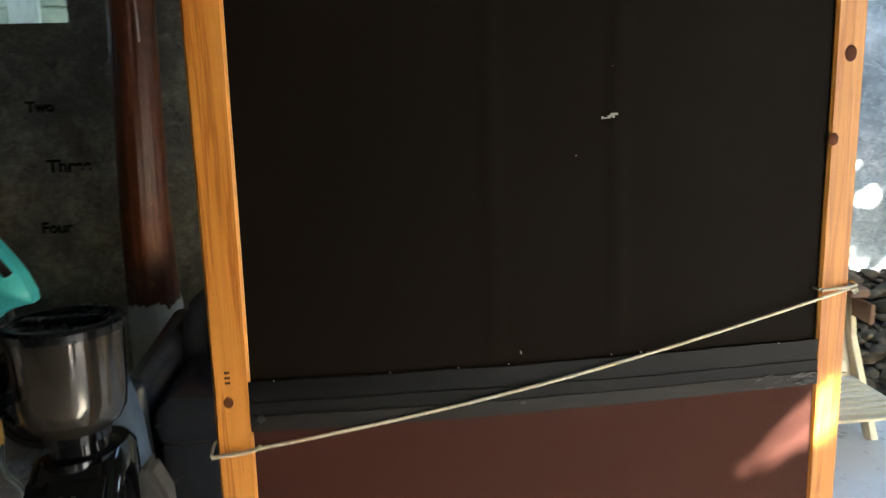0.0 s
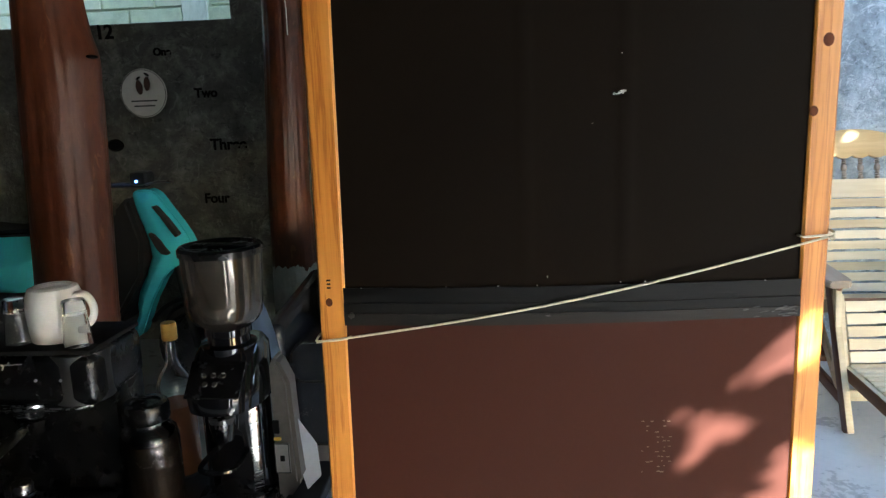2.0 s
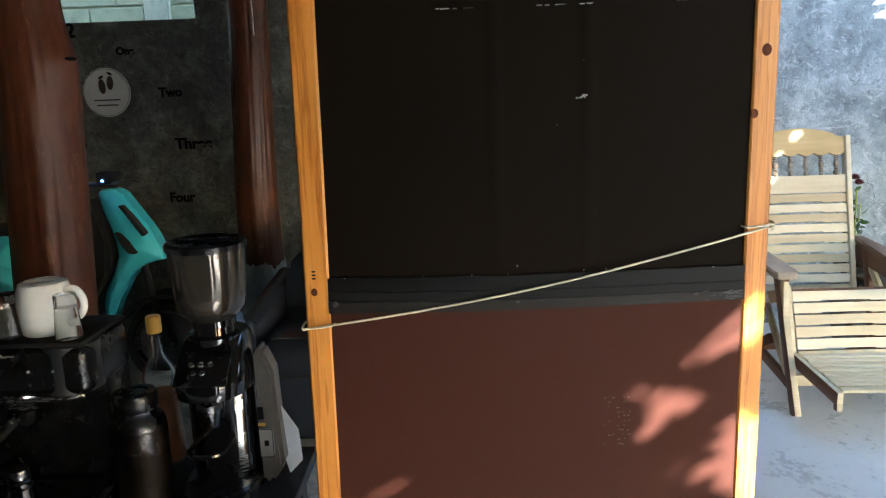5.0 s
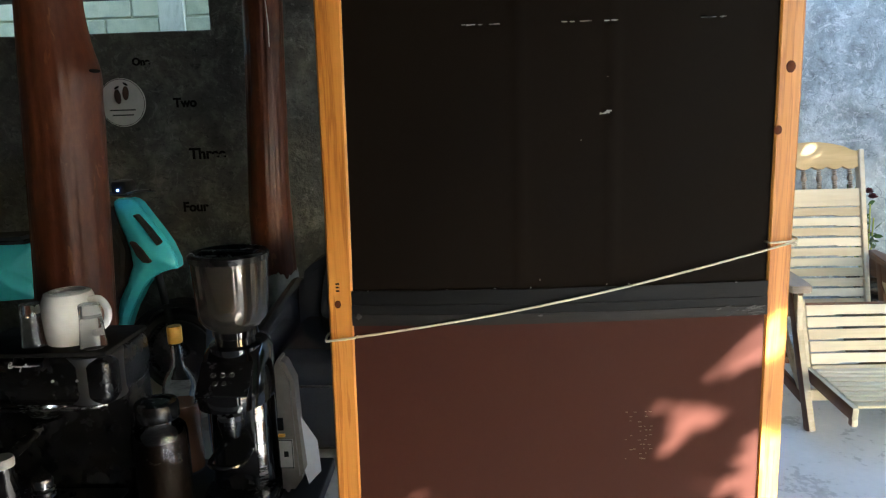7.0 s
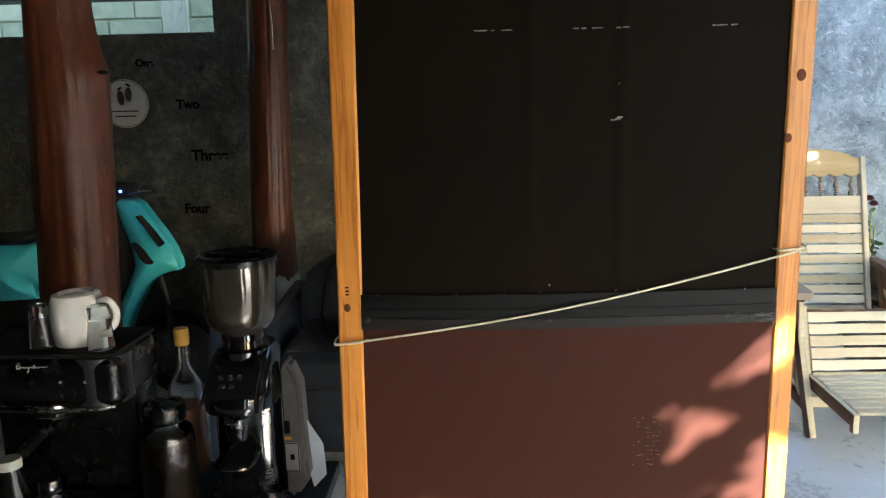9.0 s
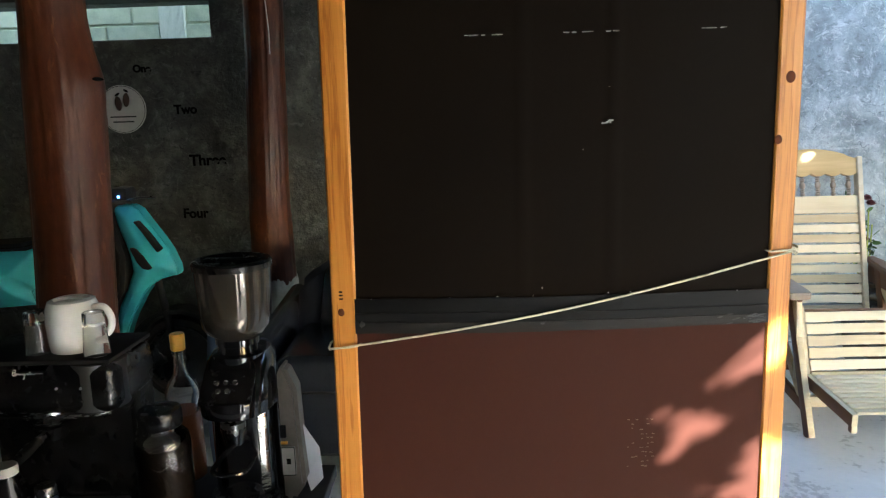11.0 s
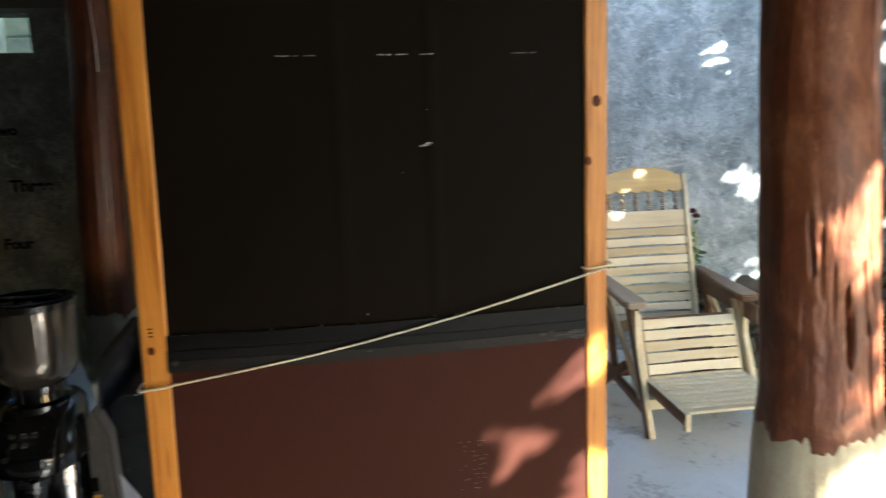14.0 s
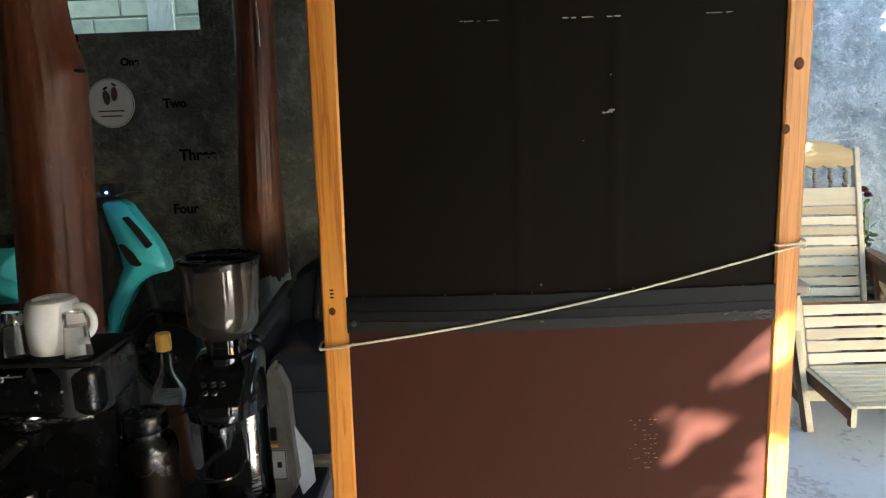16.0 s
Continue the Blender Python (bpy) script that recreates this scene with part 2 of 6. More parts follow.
M["chair_wood"] = surface("chair_wood", [(0.3, (0.5, 0.385, 0.22)), (0.55, (0.69, 0.575, 0.375)), (0.8, (0.8, 0.71, 0.53))], 0.45, scale=7, stretch=(0.2, 1, 1), fine=60, fine_stretch=(0.06, 1, 1), bump=0.06, per_object=0.34)
M["chair_grey"] = surface("chair_grey", [(0.3, (0.26, 0.19, 0.13)), (0.6, (0.42, 0.34, 0.26)), (0.8, (0.58, 0.5, 0.41))], 0.45, scale=9, stretch=(1, 0.2, 1), bump=0.08)
M["chair_amber"] = surface("chair_amber", [(0.3, (0.48, 0.31, 0.12)), (0.55, (0.66, 0.47, 0.22)), (0.8, (0.76, 0.59, 0.33))], 0.4, scale=7, stretch=(0.2, 1, 1), fine=60, fine_stretch=(0.06, 1, 1), bump=0.06)
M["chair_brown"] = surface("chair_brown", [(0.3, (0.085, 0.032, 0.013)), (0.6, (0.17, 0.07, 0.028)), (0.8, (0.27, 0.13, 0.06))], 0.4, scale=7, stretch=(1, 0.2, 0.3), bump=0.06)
M["black_plastic"] = surface("black_plastic", [(0.3, (0.003, 0.003, 0.0033)), (0.7, (0.006, 0.006, 0.0066))], 0.26, scale=30, bump=0.01, rough_var=0.05, spec=0.35)
M["gloss_black"] = surface("gloss_black", [(0.3, (0.004, 0.004, 0.005)), (0.7, (0.008, 0.008, 0.009))], 0.06, scale=20, bump=0.0, rough_var=0.03)
M["steel"] = surface("steel", [(0.3, (0.45, 0.44, 0.42)), (0.7, (0.62, 0.6, 0.57))], 0.25, metal=1, scale=8, bump=0.02, stretch=(1, 1, 6))
M["dark_steel"] = surface("dark_steel", [(0.3, (0.08, 0.08, 0.082)), (0.7, (0.13, 0.13, 0.13))], 0.3, metal=1, scale=8, bump=0.02)
M["ceramic"] = surface("ceramic", [(0.3, (0.74, 0.73, 0.7)), (0.7, (0.8, 0.79, 0.77))], 0.12, scale=10, bump=0.01, rough_var=0.04)
M["yellow_cap"] = surface("yellow_cap", [(0.3, (0.72, 0.36, 0.05)), (0.7, (0.85, 0.5, 0.1))], 0.35, scale=40, bump=0.05)
M["white_cap"] = surface("white_cap", [(0.3, (0.36, 0.36, 0.35)), (0.7, (0.46, 0.46, 0.44))], 0.4, scale=40)
M["syrup"] = glass("syrup", (0.2, 0.06, 0.008), 0.6)
M["syrup"].node_tree.nodes["Principled BSDF"].inputs["Transmission Weight"].default_value = 0.0


def thin_glass(name, tint, ior=1.5):
    """Thin-walled glass: clear straight through, glossy by Fresnel."""
    m = bpy.data.materials.new(name)
    m.use_nodes = True
    nt = m.node_tree
    nt.nodes.remove(nt.nodes["Principled BSDF"])
    tr = node(nt, "ShaderNodeBsdfTransparent", Color=(*tint, 1))
    gl = node(nt, "ShaderNodeBsdfGlossy", Color=(1, 1, 1, 1), Roughness=0.015)
    fr = node(nt, "ShaderNodeFresnel", IOR=ior)
    mx = nt.nodes.new("ShaderNodeMixShader")
    for src, dst in ((fr, 0), (tr, 1), (gl, 2)):
        nt.links.new(src.outputs[0], mx.inputs[dst])
    nt.links.new(mx.outputs[0], nt.nodes["Material Output"].inputs[0])
    return m


M["clear"] = thin_glass("clear", (0.93, 0.95, 0.94))
M["crystal"] = glass("crystal", (0.97, 0.98, 0.98), 0.0, 1.45)
M["smoke"] = thin_glass("smoke", (0.06, 0.05, 0.04))
M["corner_steel"] = surface("corner_steel", [(0.3, (0.1, 0.1, 0.1)), (0.7, (0.17, 0.17, 0.17))], 0.42, metal=1, scale=30, stretch=(1, 1, 0.05), bump=0.02)
M["hopper"] = surface("hopper", [(0.3, (0.105, 0.088, 0.07)), (0.7, (0.15, 0.127, 0.104))], 0.12, scale=6, bump=0.0, metal=0.55, rough_var=0.04)
M["hopper"].node_tree.nodes["Principled BSDF"].inputs["Transmission Weight"].default_value = 0.45
M["log_rough"] = surface("log_rough", [(0.3, (0.06, 0.0155, 0.006)), (0.5, (0.165, 0.047, 0.0165)), (0.7, (0.34, 0.13, 0.054))], 0.45, scale=4.5, stretch=(1, 1, 0.7), fine=55, fine_stretch=(1, 1, 0.4), bump=0.5, distort=1.2, depth=0.012, spec=0.45)


def add_fibres(m, strength, depth):
    """Long torn wood fibres as relief under the finer bump."""
    nt = m.node_tree
    bs = nt.nodes["Principled BSDF"]
    fine_bump = bs.inputs["Normal"].links[0].from_node
    co = nt.nodes.new("ShaderNodeTexCoord")
    mp = nt.nodes.new("ShaderNodeMapping")
    mp.inputs["Scale"].default_value = (1, 1, 0.1)
    nt.links.new(co.outputs["Object"], mp.inputs[0])
    nz = node(nt, "ShaderNodeTexNoise", Scale=110.0, Detail=4.0, Roughness=0.6, Distortion=0.5)
    nt.links.new(mp.outputs[0], nz.inputs["Vector"])
    bp = node(nt, "ShaderNodeBump", Strength=strength, Distance=depth)
    nt.links.new(nz.outputs[0], bp.inputs["Height"])
    nt.links.new(bp.outputs[0], fine_bump.inputs["Normal"])


add_fibres(M["log_rough"], 0.4, 0.006)
add_cracks(M["log_rough"], 16.0, 0.08, 0.02, (0.035, 0.01, 0.005), 0.35, 0.23)
add_cracks(M["log"], 11.0, 0.1, 0.015, (0.02, 0.007, 0.004), 0.2, 0.235)
M["beans"] = surface("beans", [(0.3, (0.004, 0.0018, 0.0008)), (0.7, (0.012, 0.005, 0.0022))], 0.5, scale=90, bump=0.4, spec=0.2)
M["paper"] = surface("paper", [(0.3, (0.72, 0.72, 0.74)), (0.7, (0.82, 0.82, 0.84))], 0.55, scale=10, bump=0.2)
M["paper_dark"] = surface("paper_dark", [(0.3, (0.13, 0.112, 0.094)), (0.7, (0.22, 0.195, 0.168))], 0.5, scale=10, bump=0.2)
M["paper_label"] = surface("paper_label", [(0.3, (0.3, 0.28, 0.26)), (0.7, (0.4, 0.38, 0.36))], 0.5, scale=20)
M["warming_top"] = surface("warming_top", [(0.3, (0.008, 0.008, 0.008)), (0.7, (0.018, 0.018, 0.018))], 0.45, scale=12, bump=0.02, spec=0.03)
M["ink"] = surface("ink", [(0.3, (0.003, 0.003, 0.003)), (0.7, (0.006, 0.006, 0.006))], 0.6, scale=20, spec=0.1)
M["brown_ink"] = surface("brown_ink", [(0.3, (0.05, 0.02, 0.012)), (0.7, (0.08, 0.035, 0.02))], 0.5, scale=20)
M["print"] = surface("print", [(0.3, (0.5, 0.5, 0.5)), (0.7, (0.7, 0.7, 0.7))], 0.4, scale=20)
M["slit_light_chip"] = surface("slit_light_chip", [(0.3, (0.25, 0.25, 0.24)), (0.7, (0.4, 0.4, 0.39))], 0.4, scale=20)
M["print_worn"] = surface("print_worn", [(0.3, (0.07, 0.055, 0.03)), (0.7, (0.14, 0.11, 0.065))], 0.5, scale=200)
M["sign_white"] = surface("sign_white", [(0.3, (0.62, 0.61, 0.58)), (0.7, (0.76, 0.75, 0.72))], 0.5, scale=15)
M["turquoise"] = surface("turquoise", [(0.3, (0.075, 0.68, 0.84)), (0.7, (0.1, 0.76, 0.92))], 0.2, scale=5, bump=0.0, rough_var=0.05, coat=0.6)
M["rubber"] = surface("rubber", [(0.3, (0.01, 0.01, 0.01)), (0.7, (0.02, 0.02, 0.02))], 0.6, scale=30)
M["leather"] = surface("leather", [(0.3, (0.014, 0.017, 0.024)), (0.7, (0.03, 0.035, 0.047))], 0.24, scale=5, fine=120, bump=0.03, spec=0.5, rough_var=0.04)
M["denim"] = surface("denim", [(0.3, (0.05, 0.085, 0.145)), (0.7, (0.08, 0.125, 0.205))], 0.8, scale=20, fine=250, bump=0.3)
M["table"] = surface("table", [(0.3, (0.015, 0.015, 0.016)), (0.7, (0.035, 0.035, 0.037))], 0.5, scale=8, bump=0.04, spec=0.2)
M["stone"] = surface("stone", [(0.22, (0.085, 0.064, 0.042)), (0.42, (0.2, 0.165, 0.122)), (0.6, (0.3, 0.26, 0.2)), (0.8, (0.36, 0.32, 0.26))], 0.8, scale=9, bump=0.7, per_object=0.28, depth=0.02, spec=0.3)
# browner copy of stone, darkened to stand for shade on the rear bank
M["stone_shaded"] = surface("stone_shaded", [(0.22, (0.018, 0.0125, 0.0065)), (0.42, (0.045, 0.032, 0.018)), (0.6, (0.082, 0.061, 0.036)), (0.82, (0.17, 0.133, 0.086))], 0.7, scale=9, bump=0.7, per_object=0.4, depth=0.02, spec=0.3)
M["rock_dark"] = surface("rock_dark", [(0.25, (0.01, 0.0065, 0.0035)), (0.5, (0.026, 0.018, 0.01)), (0.75, (0.06, 0.044, 0.026))], 0.85, scale=5, bump=0.9, per_object=0.3, depth=0.04, spec=0.2)
M["soil"] = surface("soil", [(0.3, (0.025, 0.02, 0.014)), (0.7, (0.07, 0.055, 0.04))], 0.95, scale=12, bump=0.8, depth=0.03)
M["earth"] = surface("earth", [(0.3, (0.05, 0.038, 0.026)), (0.7, (0.1, 0.078, 0.055))], 0.95, scale=3, bump=0.6, depth=0.03)
M["inner_dark"] = surface("inner_dark", [(0.3, (0.003, 0.003, 0.0025)), (0.7, (0.007, 0.0065, 0.0055))], 0.7, scale=10, spec=0.2)
M["pond"] = surface("pond", [(0.3, (0.03, 0.021, 0.013)), (0.7, (0.075, 0.056, 0.037))], 0.75, scale=10, bump=0.4)
M["water"] = surface("water", [(0.3, (0.002, 0.0025, 0.002)), (0.7, (0.004, 0.0045, 0.004))], 0.3, scale=3, bump=0.05, rough_var=0.03, spec=0.015)
M["cord"] = surface("cord", [(0.3, (0.65, 0.65, 0.63)), (0.7, (0.78, 0.78, 0.76))], 0.5, scale=60)
M["blue_plastic"] = surface("blue_plastic", [(0.3, (0.005, 0.009, 0.03)), (0.7, (0.011, 0.018, 0.055))], 0.3, scale=12, bump=0.05)
M["leaf"] = surface("leaf", [(0.3, (0.03, 0.08, 0.015)), (0.7, (0.08, 0.17, 0.035))], 0.5, scale=6)
M["leaf_bright"] = surface("leaf_bright", [(0.3, (0.015, 0.06, 0.01)), (0.7, (0.06, 0.22, 0.03))], 0.45, scale=20)
M["stem"] = surface("stem", [(0.3, (0.25, 0.32, 0.05)), (0.7, (0.45, 0.5, 0.1))], 0.5, scale=20)
M["petal"] = surface("petal", [(0.3, (0.05, 0.01, 0.012)), (0.7, (0.14, 0.025, 0.025))], 0.6, scale=30)
M["clay"] = surface("clay", [(0.3, (0.1, 0.09, 0.08)), (0.7, (0.2, 0.18, 0.16))], 0.8, scale=12)
M["bark"] = surface("bark", [(0.3, (0.05, 0.035, 0.022)), (0.7, (0.14, 0.1, 0.065))], 0.9, scale=8, bump=0.8)
M["led_blue"] = bpy.data.materials.new("led_blue")
M["led_blue"].use_nodes = True
M["led_blue"].node_tree.nodes["Principled BSDF"].inputs["Emission Color"].default_value = (0.1, 0.3, 1, 1)
M["led_blue"].node_tree.nodes["Principled BSDF"].inputs["Emission Strength"].default_value = 1.5


# ---- mesh helpers ----
def bm_object(name, bm, material, smooth=False, angle=40):
    me = bpy.data.meshes.new(name)
    bmesh.ops.recalc_face_normals(bm, faces=bm.faces)
    if smooth:
        for f in bm.faces:
            f.smooth = True
        for e in bm.edges:
            e.smooth = len(e.link_faces) == 2 and e.calc_face_angle(0) < radians(angle)
    bm.to_mesh(me)
    bm.free()
    me.materials.append(M[material] if isinstance(material, str) else material)
    return new(name, me)


def part(name, bm, material, parent, label="", smooth=True, angle=40):
    ob = bm_object(name, bm, material, smooth, angle)
    ob.parent = parent
    if label:
        tagged(ob, label)
    return ob


def thing(name, place, label, category, group="", kind="", turn=0):
    ob = new(name)
    ob.empty_display_size = 0.05
    ob.matrix_world = pose(*place, 0, 0, turn)
    return tagged(ob, label, category, group, kind)


def box(x0, x1, y0, y1, z0, z1, bevel=0.0, bm=None, segs=2):
    out = bm or bmesh.new()
    b = bmesh.new()
    bmesh.ops.create_cube(b, size=1, matrix=Matrix.Translation(((x0 + x1) / 2, (y0 + y1) / 2, (z0 + z1) / 2)) @ Matrix.Diagonal((x1 - x0, y1 - y0, z1 - z0, 1)))
    if bevel:
        bmesh.ops.bevel(b, geom=b.edges[:], offset=bevel, segments=segs, affect="EDGES", profile=0.5)
    return join(out, b)


def join(out, b, m=None):
    if m is not None:
        bmesh.ops.transform(b, matrix=m, verts=b.verts)
    me = bpy.data.meshes.new("tmp")
    b.to_mesh(me)
    b.free()
    out.from_mesh(me)
    bpy.data.meshes.remove(me)
    return out


def lathe(profile, segs=32, centre=(0, 0, 0), bm=None, closed=False):
    """Turns (radius, height) points round the z axis."""
    b = bm or bmesh.new()
    rings = []
    for r, z in profile:
        if r < 1e-6:
            rings.append([b.verts.new((centre[0], centre[1], centre[2] + z))])
        else:
            rings.append([b.verts.new((centre[0] + r * math.cos(2 * math.pi * i / segs), centre[1] + r * math.sin(2 * math.pi * i / segs), centre[2] + z)) for i in range(segs)])
    pairs = list(zip(rings, rings[1:])) + ([(rings[-1], rings[0])] if closed else [])
    for a, c in pairs:
        for i in range(segs):
            j = (i + 1) % segs
            if len(a) == 1 and len(c) > 1:
                b.faces.new((a[0], c[i], c[j]))
            elif len(c) == 1 and len(a) > 1:
                b.faces.new((a[i], a[j], c[0]))
            elif len(a) > 1:
                b.faces.new((a[i], a[j], c[j], c[i]))
    return b


def tube(points, radius, segs=8, bm=None, smooth=0, caps=True):
    """A round rod along points; radius a number or one a point."""
    pts = [Vector(p) for p in points]
    if smooth:
        out = []
        n = len(pts)
        for i in range(n - 1):
            p0, p1, p2, p3 = pts[max(0, i - 1)], pts[i], pts[i + 1], pts[min(n - 1, i + 2)]
            for k in range(smooth):
                t = k / smooth
                out.append(0.5 * ((2 * p1) + (p2 - p0) * t + (2 * p0 - 5 * p1 + 4 * p2 - p3) * t * t + (3 * p1 - p0 - 3 * p2 + p3) * t ** 3))
        pts = out + [pts[-1]]
    b = bm or bmesh.new()
    rad = radius if isinstance(radius, (list, tuple)) else [radius] * len(pts)
    if len(rad) != len(pts):
        rad = [np.interp(i / (len(pts) - 1), np.linspace(0, 1, len(rad)), rad) for i in range(len(pts))]
    rings, up = [], None
    for i, p in enumerate(pts):
        d = (pts[min(i + 1, len(pts) - 1)] - pts[max(i - 1, 0)]).normalized()
        if up is None:
            up = d.orthogonal().normalized()
        up = (up - d * up.dot(d)).normalized()
        side = d.cross(up)
        rings.append([b.verts.new(p + (up * math.cos(2 * math.pi * k / segs) + side * math.sin(2 * math.pi * k / segs)) * rad[i]) for k in range(segs)])
    for a, c in zip(rings, rings[1:]):
        for k in range(segs):
            b.faces.new((a[k], a[(k + 1) % segs], c[(k + 1) % segs], c[k]))
    if caps:
        b.faces.new(rings[0])
        b.faces.new(rings[-1])
    return b


def beam(p0, p1, wide, deep, bevel=0.004, side=(1, 0, 0), bm=None):
    """A board from p0 to p1; wide along side, deep across."""
    p0, p1 = Vector(p0), Vector(p1)
    d = (p1 - p0).normalized()
    s = (Vector(side) - d * Vector(side).dot(d)).normalized()
    n = s.cross(d)
    b = box(-wide / 2, wide / 2, 0, (p1 - p0).length, -deep / 2, deep / 2, bevel)
    m = Matrix((s, d, n)).transposed().to_4x4()
    m.translation = p0
    return join(bm or bmesh.new(), b, m)


def outline(points, axis, a, b_, bevel=0.0):
    """A flat board with the outline points, thick from a to b_ along axis."""
    b = bmesh.new()
    def at(u, v, w):
        return {"x": (w, u, v), "y": (u, w, v), "z": (u, v, w)}[axis]
    lo = [b.verts.new(at(u, v, a)) for u, v in points]
    hi = [b.verts.new(at(u, v, b_)) for u, v in points]
    n = len(points)
    b.faces.new(lo), b.faces.new(hi)
    for i in range(n):
        b.faces.new((lo[i], lo[(i + 1) % n], hi[(i + 1) % n], hi[i]))
    bmesh.ops.recalc_face_normals(b, faces=b.faces)
    if bevel:
        bmesh.ops.bevel(b, geom=[e for e in b.edges if e.calc_face_angle(0) > 0.5], offset=bevel, segments=2, affect="EDGES")
    return b


def solid(name, bm, material, label, category, group="", kind="", smooth=True, angle=40):
    return tagged(bm_object(name, bm, material, smooth, angle), label, category, group, kind)


# ---- structure ----
WALL_Y = 4.05


def wall_with_opening(name, x0, x1, y0, y1, z0, z1, ox0, ox1, oz0, oz1, material, label):
    b = box(x0, x1, y0, y1, z0, oz0)
    box(x0, ox0, y0, y1, oz0, oz1, bm=b)
    box(ox1, x1, y0, y1, oz0, oz1, bm=b)
    box(x0, x1, y0, y1, oz1, z1, bm=b)
    bmesh.ops.remove_doubles(b, verts=b.verts, dist=1e-4)
    return solid(name, b, material, label, "wall", kind="structure", smooth=False)


wall_with_opening("wall_north", -3.75, 0.3, WALL_Y, WALL_Y + 0.15, -0.1, 3.2, -3.2, -1.408, 1.957, 2.165, "shaded_cement", "grey cement wall with rough trowel marks, darkened in colour for the dim room")
solid("wall_garden", box(0.3, 7.5, WALL_Y, WALL_Y + 0.15, -0.1, 3.2), "concrete", "pale blue-grey plastered wall with trowel marks, green algae and shade painted at one end", "wall", kind="structure", smooth=False)
# out of view; added to close the room and keep it dim
solid("unseen_wall_west", box(-3.9, -3.75, -1.45, WALL_Y + 0.15, -0.1, 3.2), "shaded_cement", "unseen rough grey side wall added to close off the room", "wall", kind="structure", smooth=False)
# out of view; added to cut light, its narrow slot makes bright streak reflections
wall_with_opening("unseen_wall_south", -3.75, 1.48, -1.45, -1.3, -0.1, 3.2, 0.80, 1.02, -0.099, 2.1, "roof", "unseen dark wall added to dim the room, with a slot for streak reflections")
# out of view; added to block low sky and darken the stones
solid("unseen_wall_east", box(6.6, 6.75, 0.6, WALL_Y - 0.003, -0.2, 1.9), "shaded_cement", "unseen low wall added to darken the garden corner", "wall", kind="structure", smooth=False)
# out of view; height and edge are chosen to dim the room
solid("ceiling", box(-3.9, 1.5, -1.45, WALL_Y - 0.004, 2.3, 2.38), "roof", "unseen dark ceiling, height and edge set to dim the room", "ceiling", kind="structure", smooth=False)
solid("ceiling_beam", box(-3.75, 0.9, WALL_Y - 0.16, WALL_Y - 0.004, 2.166, 2.3, 0.008), "roof", "dark timber beam along the wall under the ceiling", "beam", kind="structure", smooth=False)
# slab extended south out of view as a sunlit reflector for streak highlights
solid("floor", box(-3.75, 2.372, -6.5, WALL_Y - 0.003, -0.12, 0.0, 0.006), "floor", "smooth pale grey concrete floor slab", "floor", kind="structure", smooth=False)
g = bmesh.new()
bmesh.ops.create_grid(g, x_segments=60, y_segments=60, size=60)
for v in g.verts:
    v.co.z = -0.14 + 0.02 * noise.noise(v.co * 0.4)
solid("ground", g, "earth", "bare brown garden earth", "ground", kind="structure")

# pale painted block wall seen through the high opening
block_wall = thing("wall_outside", (0, 0, 0), "pale mint painted concrete block wall outside the opening", "wall", kind="structure")
part("mortar", box(-4.2, 0.2, 4.90, 5.05, 0, 3.2), "mortar", block_wall, smooth=False)
part("pilaster", box(-2.048, -1.867, 4.862, 4.9, 0, 3.2, 0.006), "pilaster", block_wall, "smooth pale pilaster strip", smooth=False)
BLOCK = box(-0.187, 0.187, -0.012, 0.02, -0.09, 0.09, 0.006)
block_mesh = bpy.data.meshes.new("block")
BLOCK.to_mesh(block_mesh)
BLOCK.free()
block_mesh.materials.append(M["mint_block"])


def place_blocks():
    for row in range(6):
        for i in range(11):
            ob = new("block", block_mesh)
            ob.parent = block_wall
            ob.location = (-4.0 + 0.39 * i + (0.195 if row % 2 else 0), 4.893 + random.uniform(-0.004, 0.004), 1.86 + 0.195 * row)


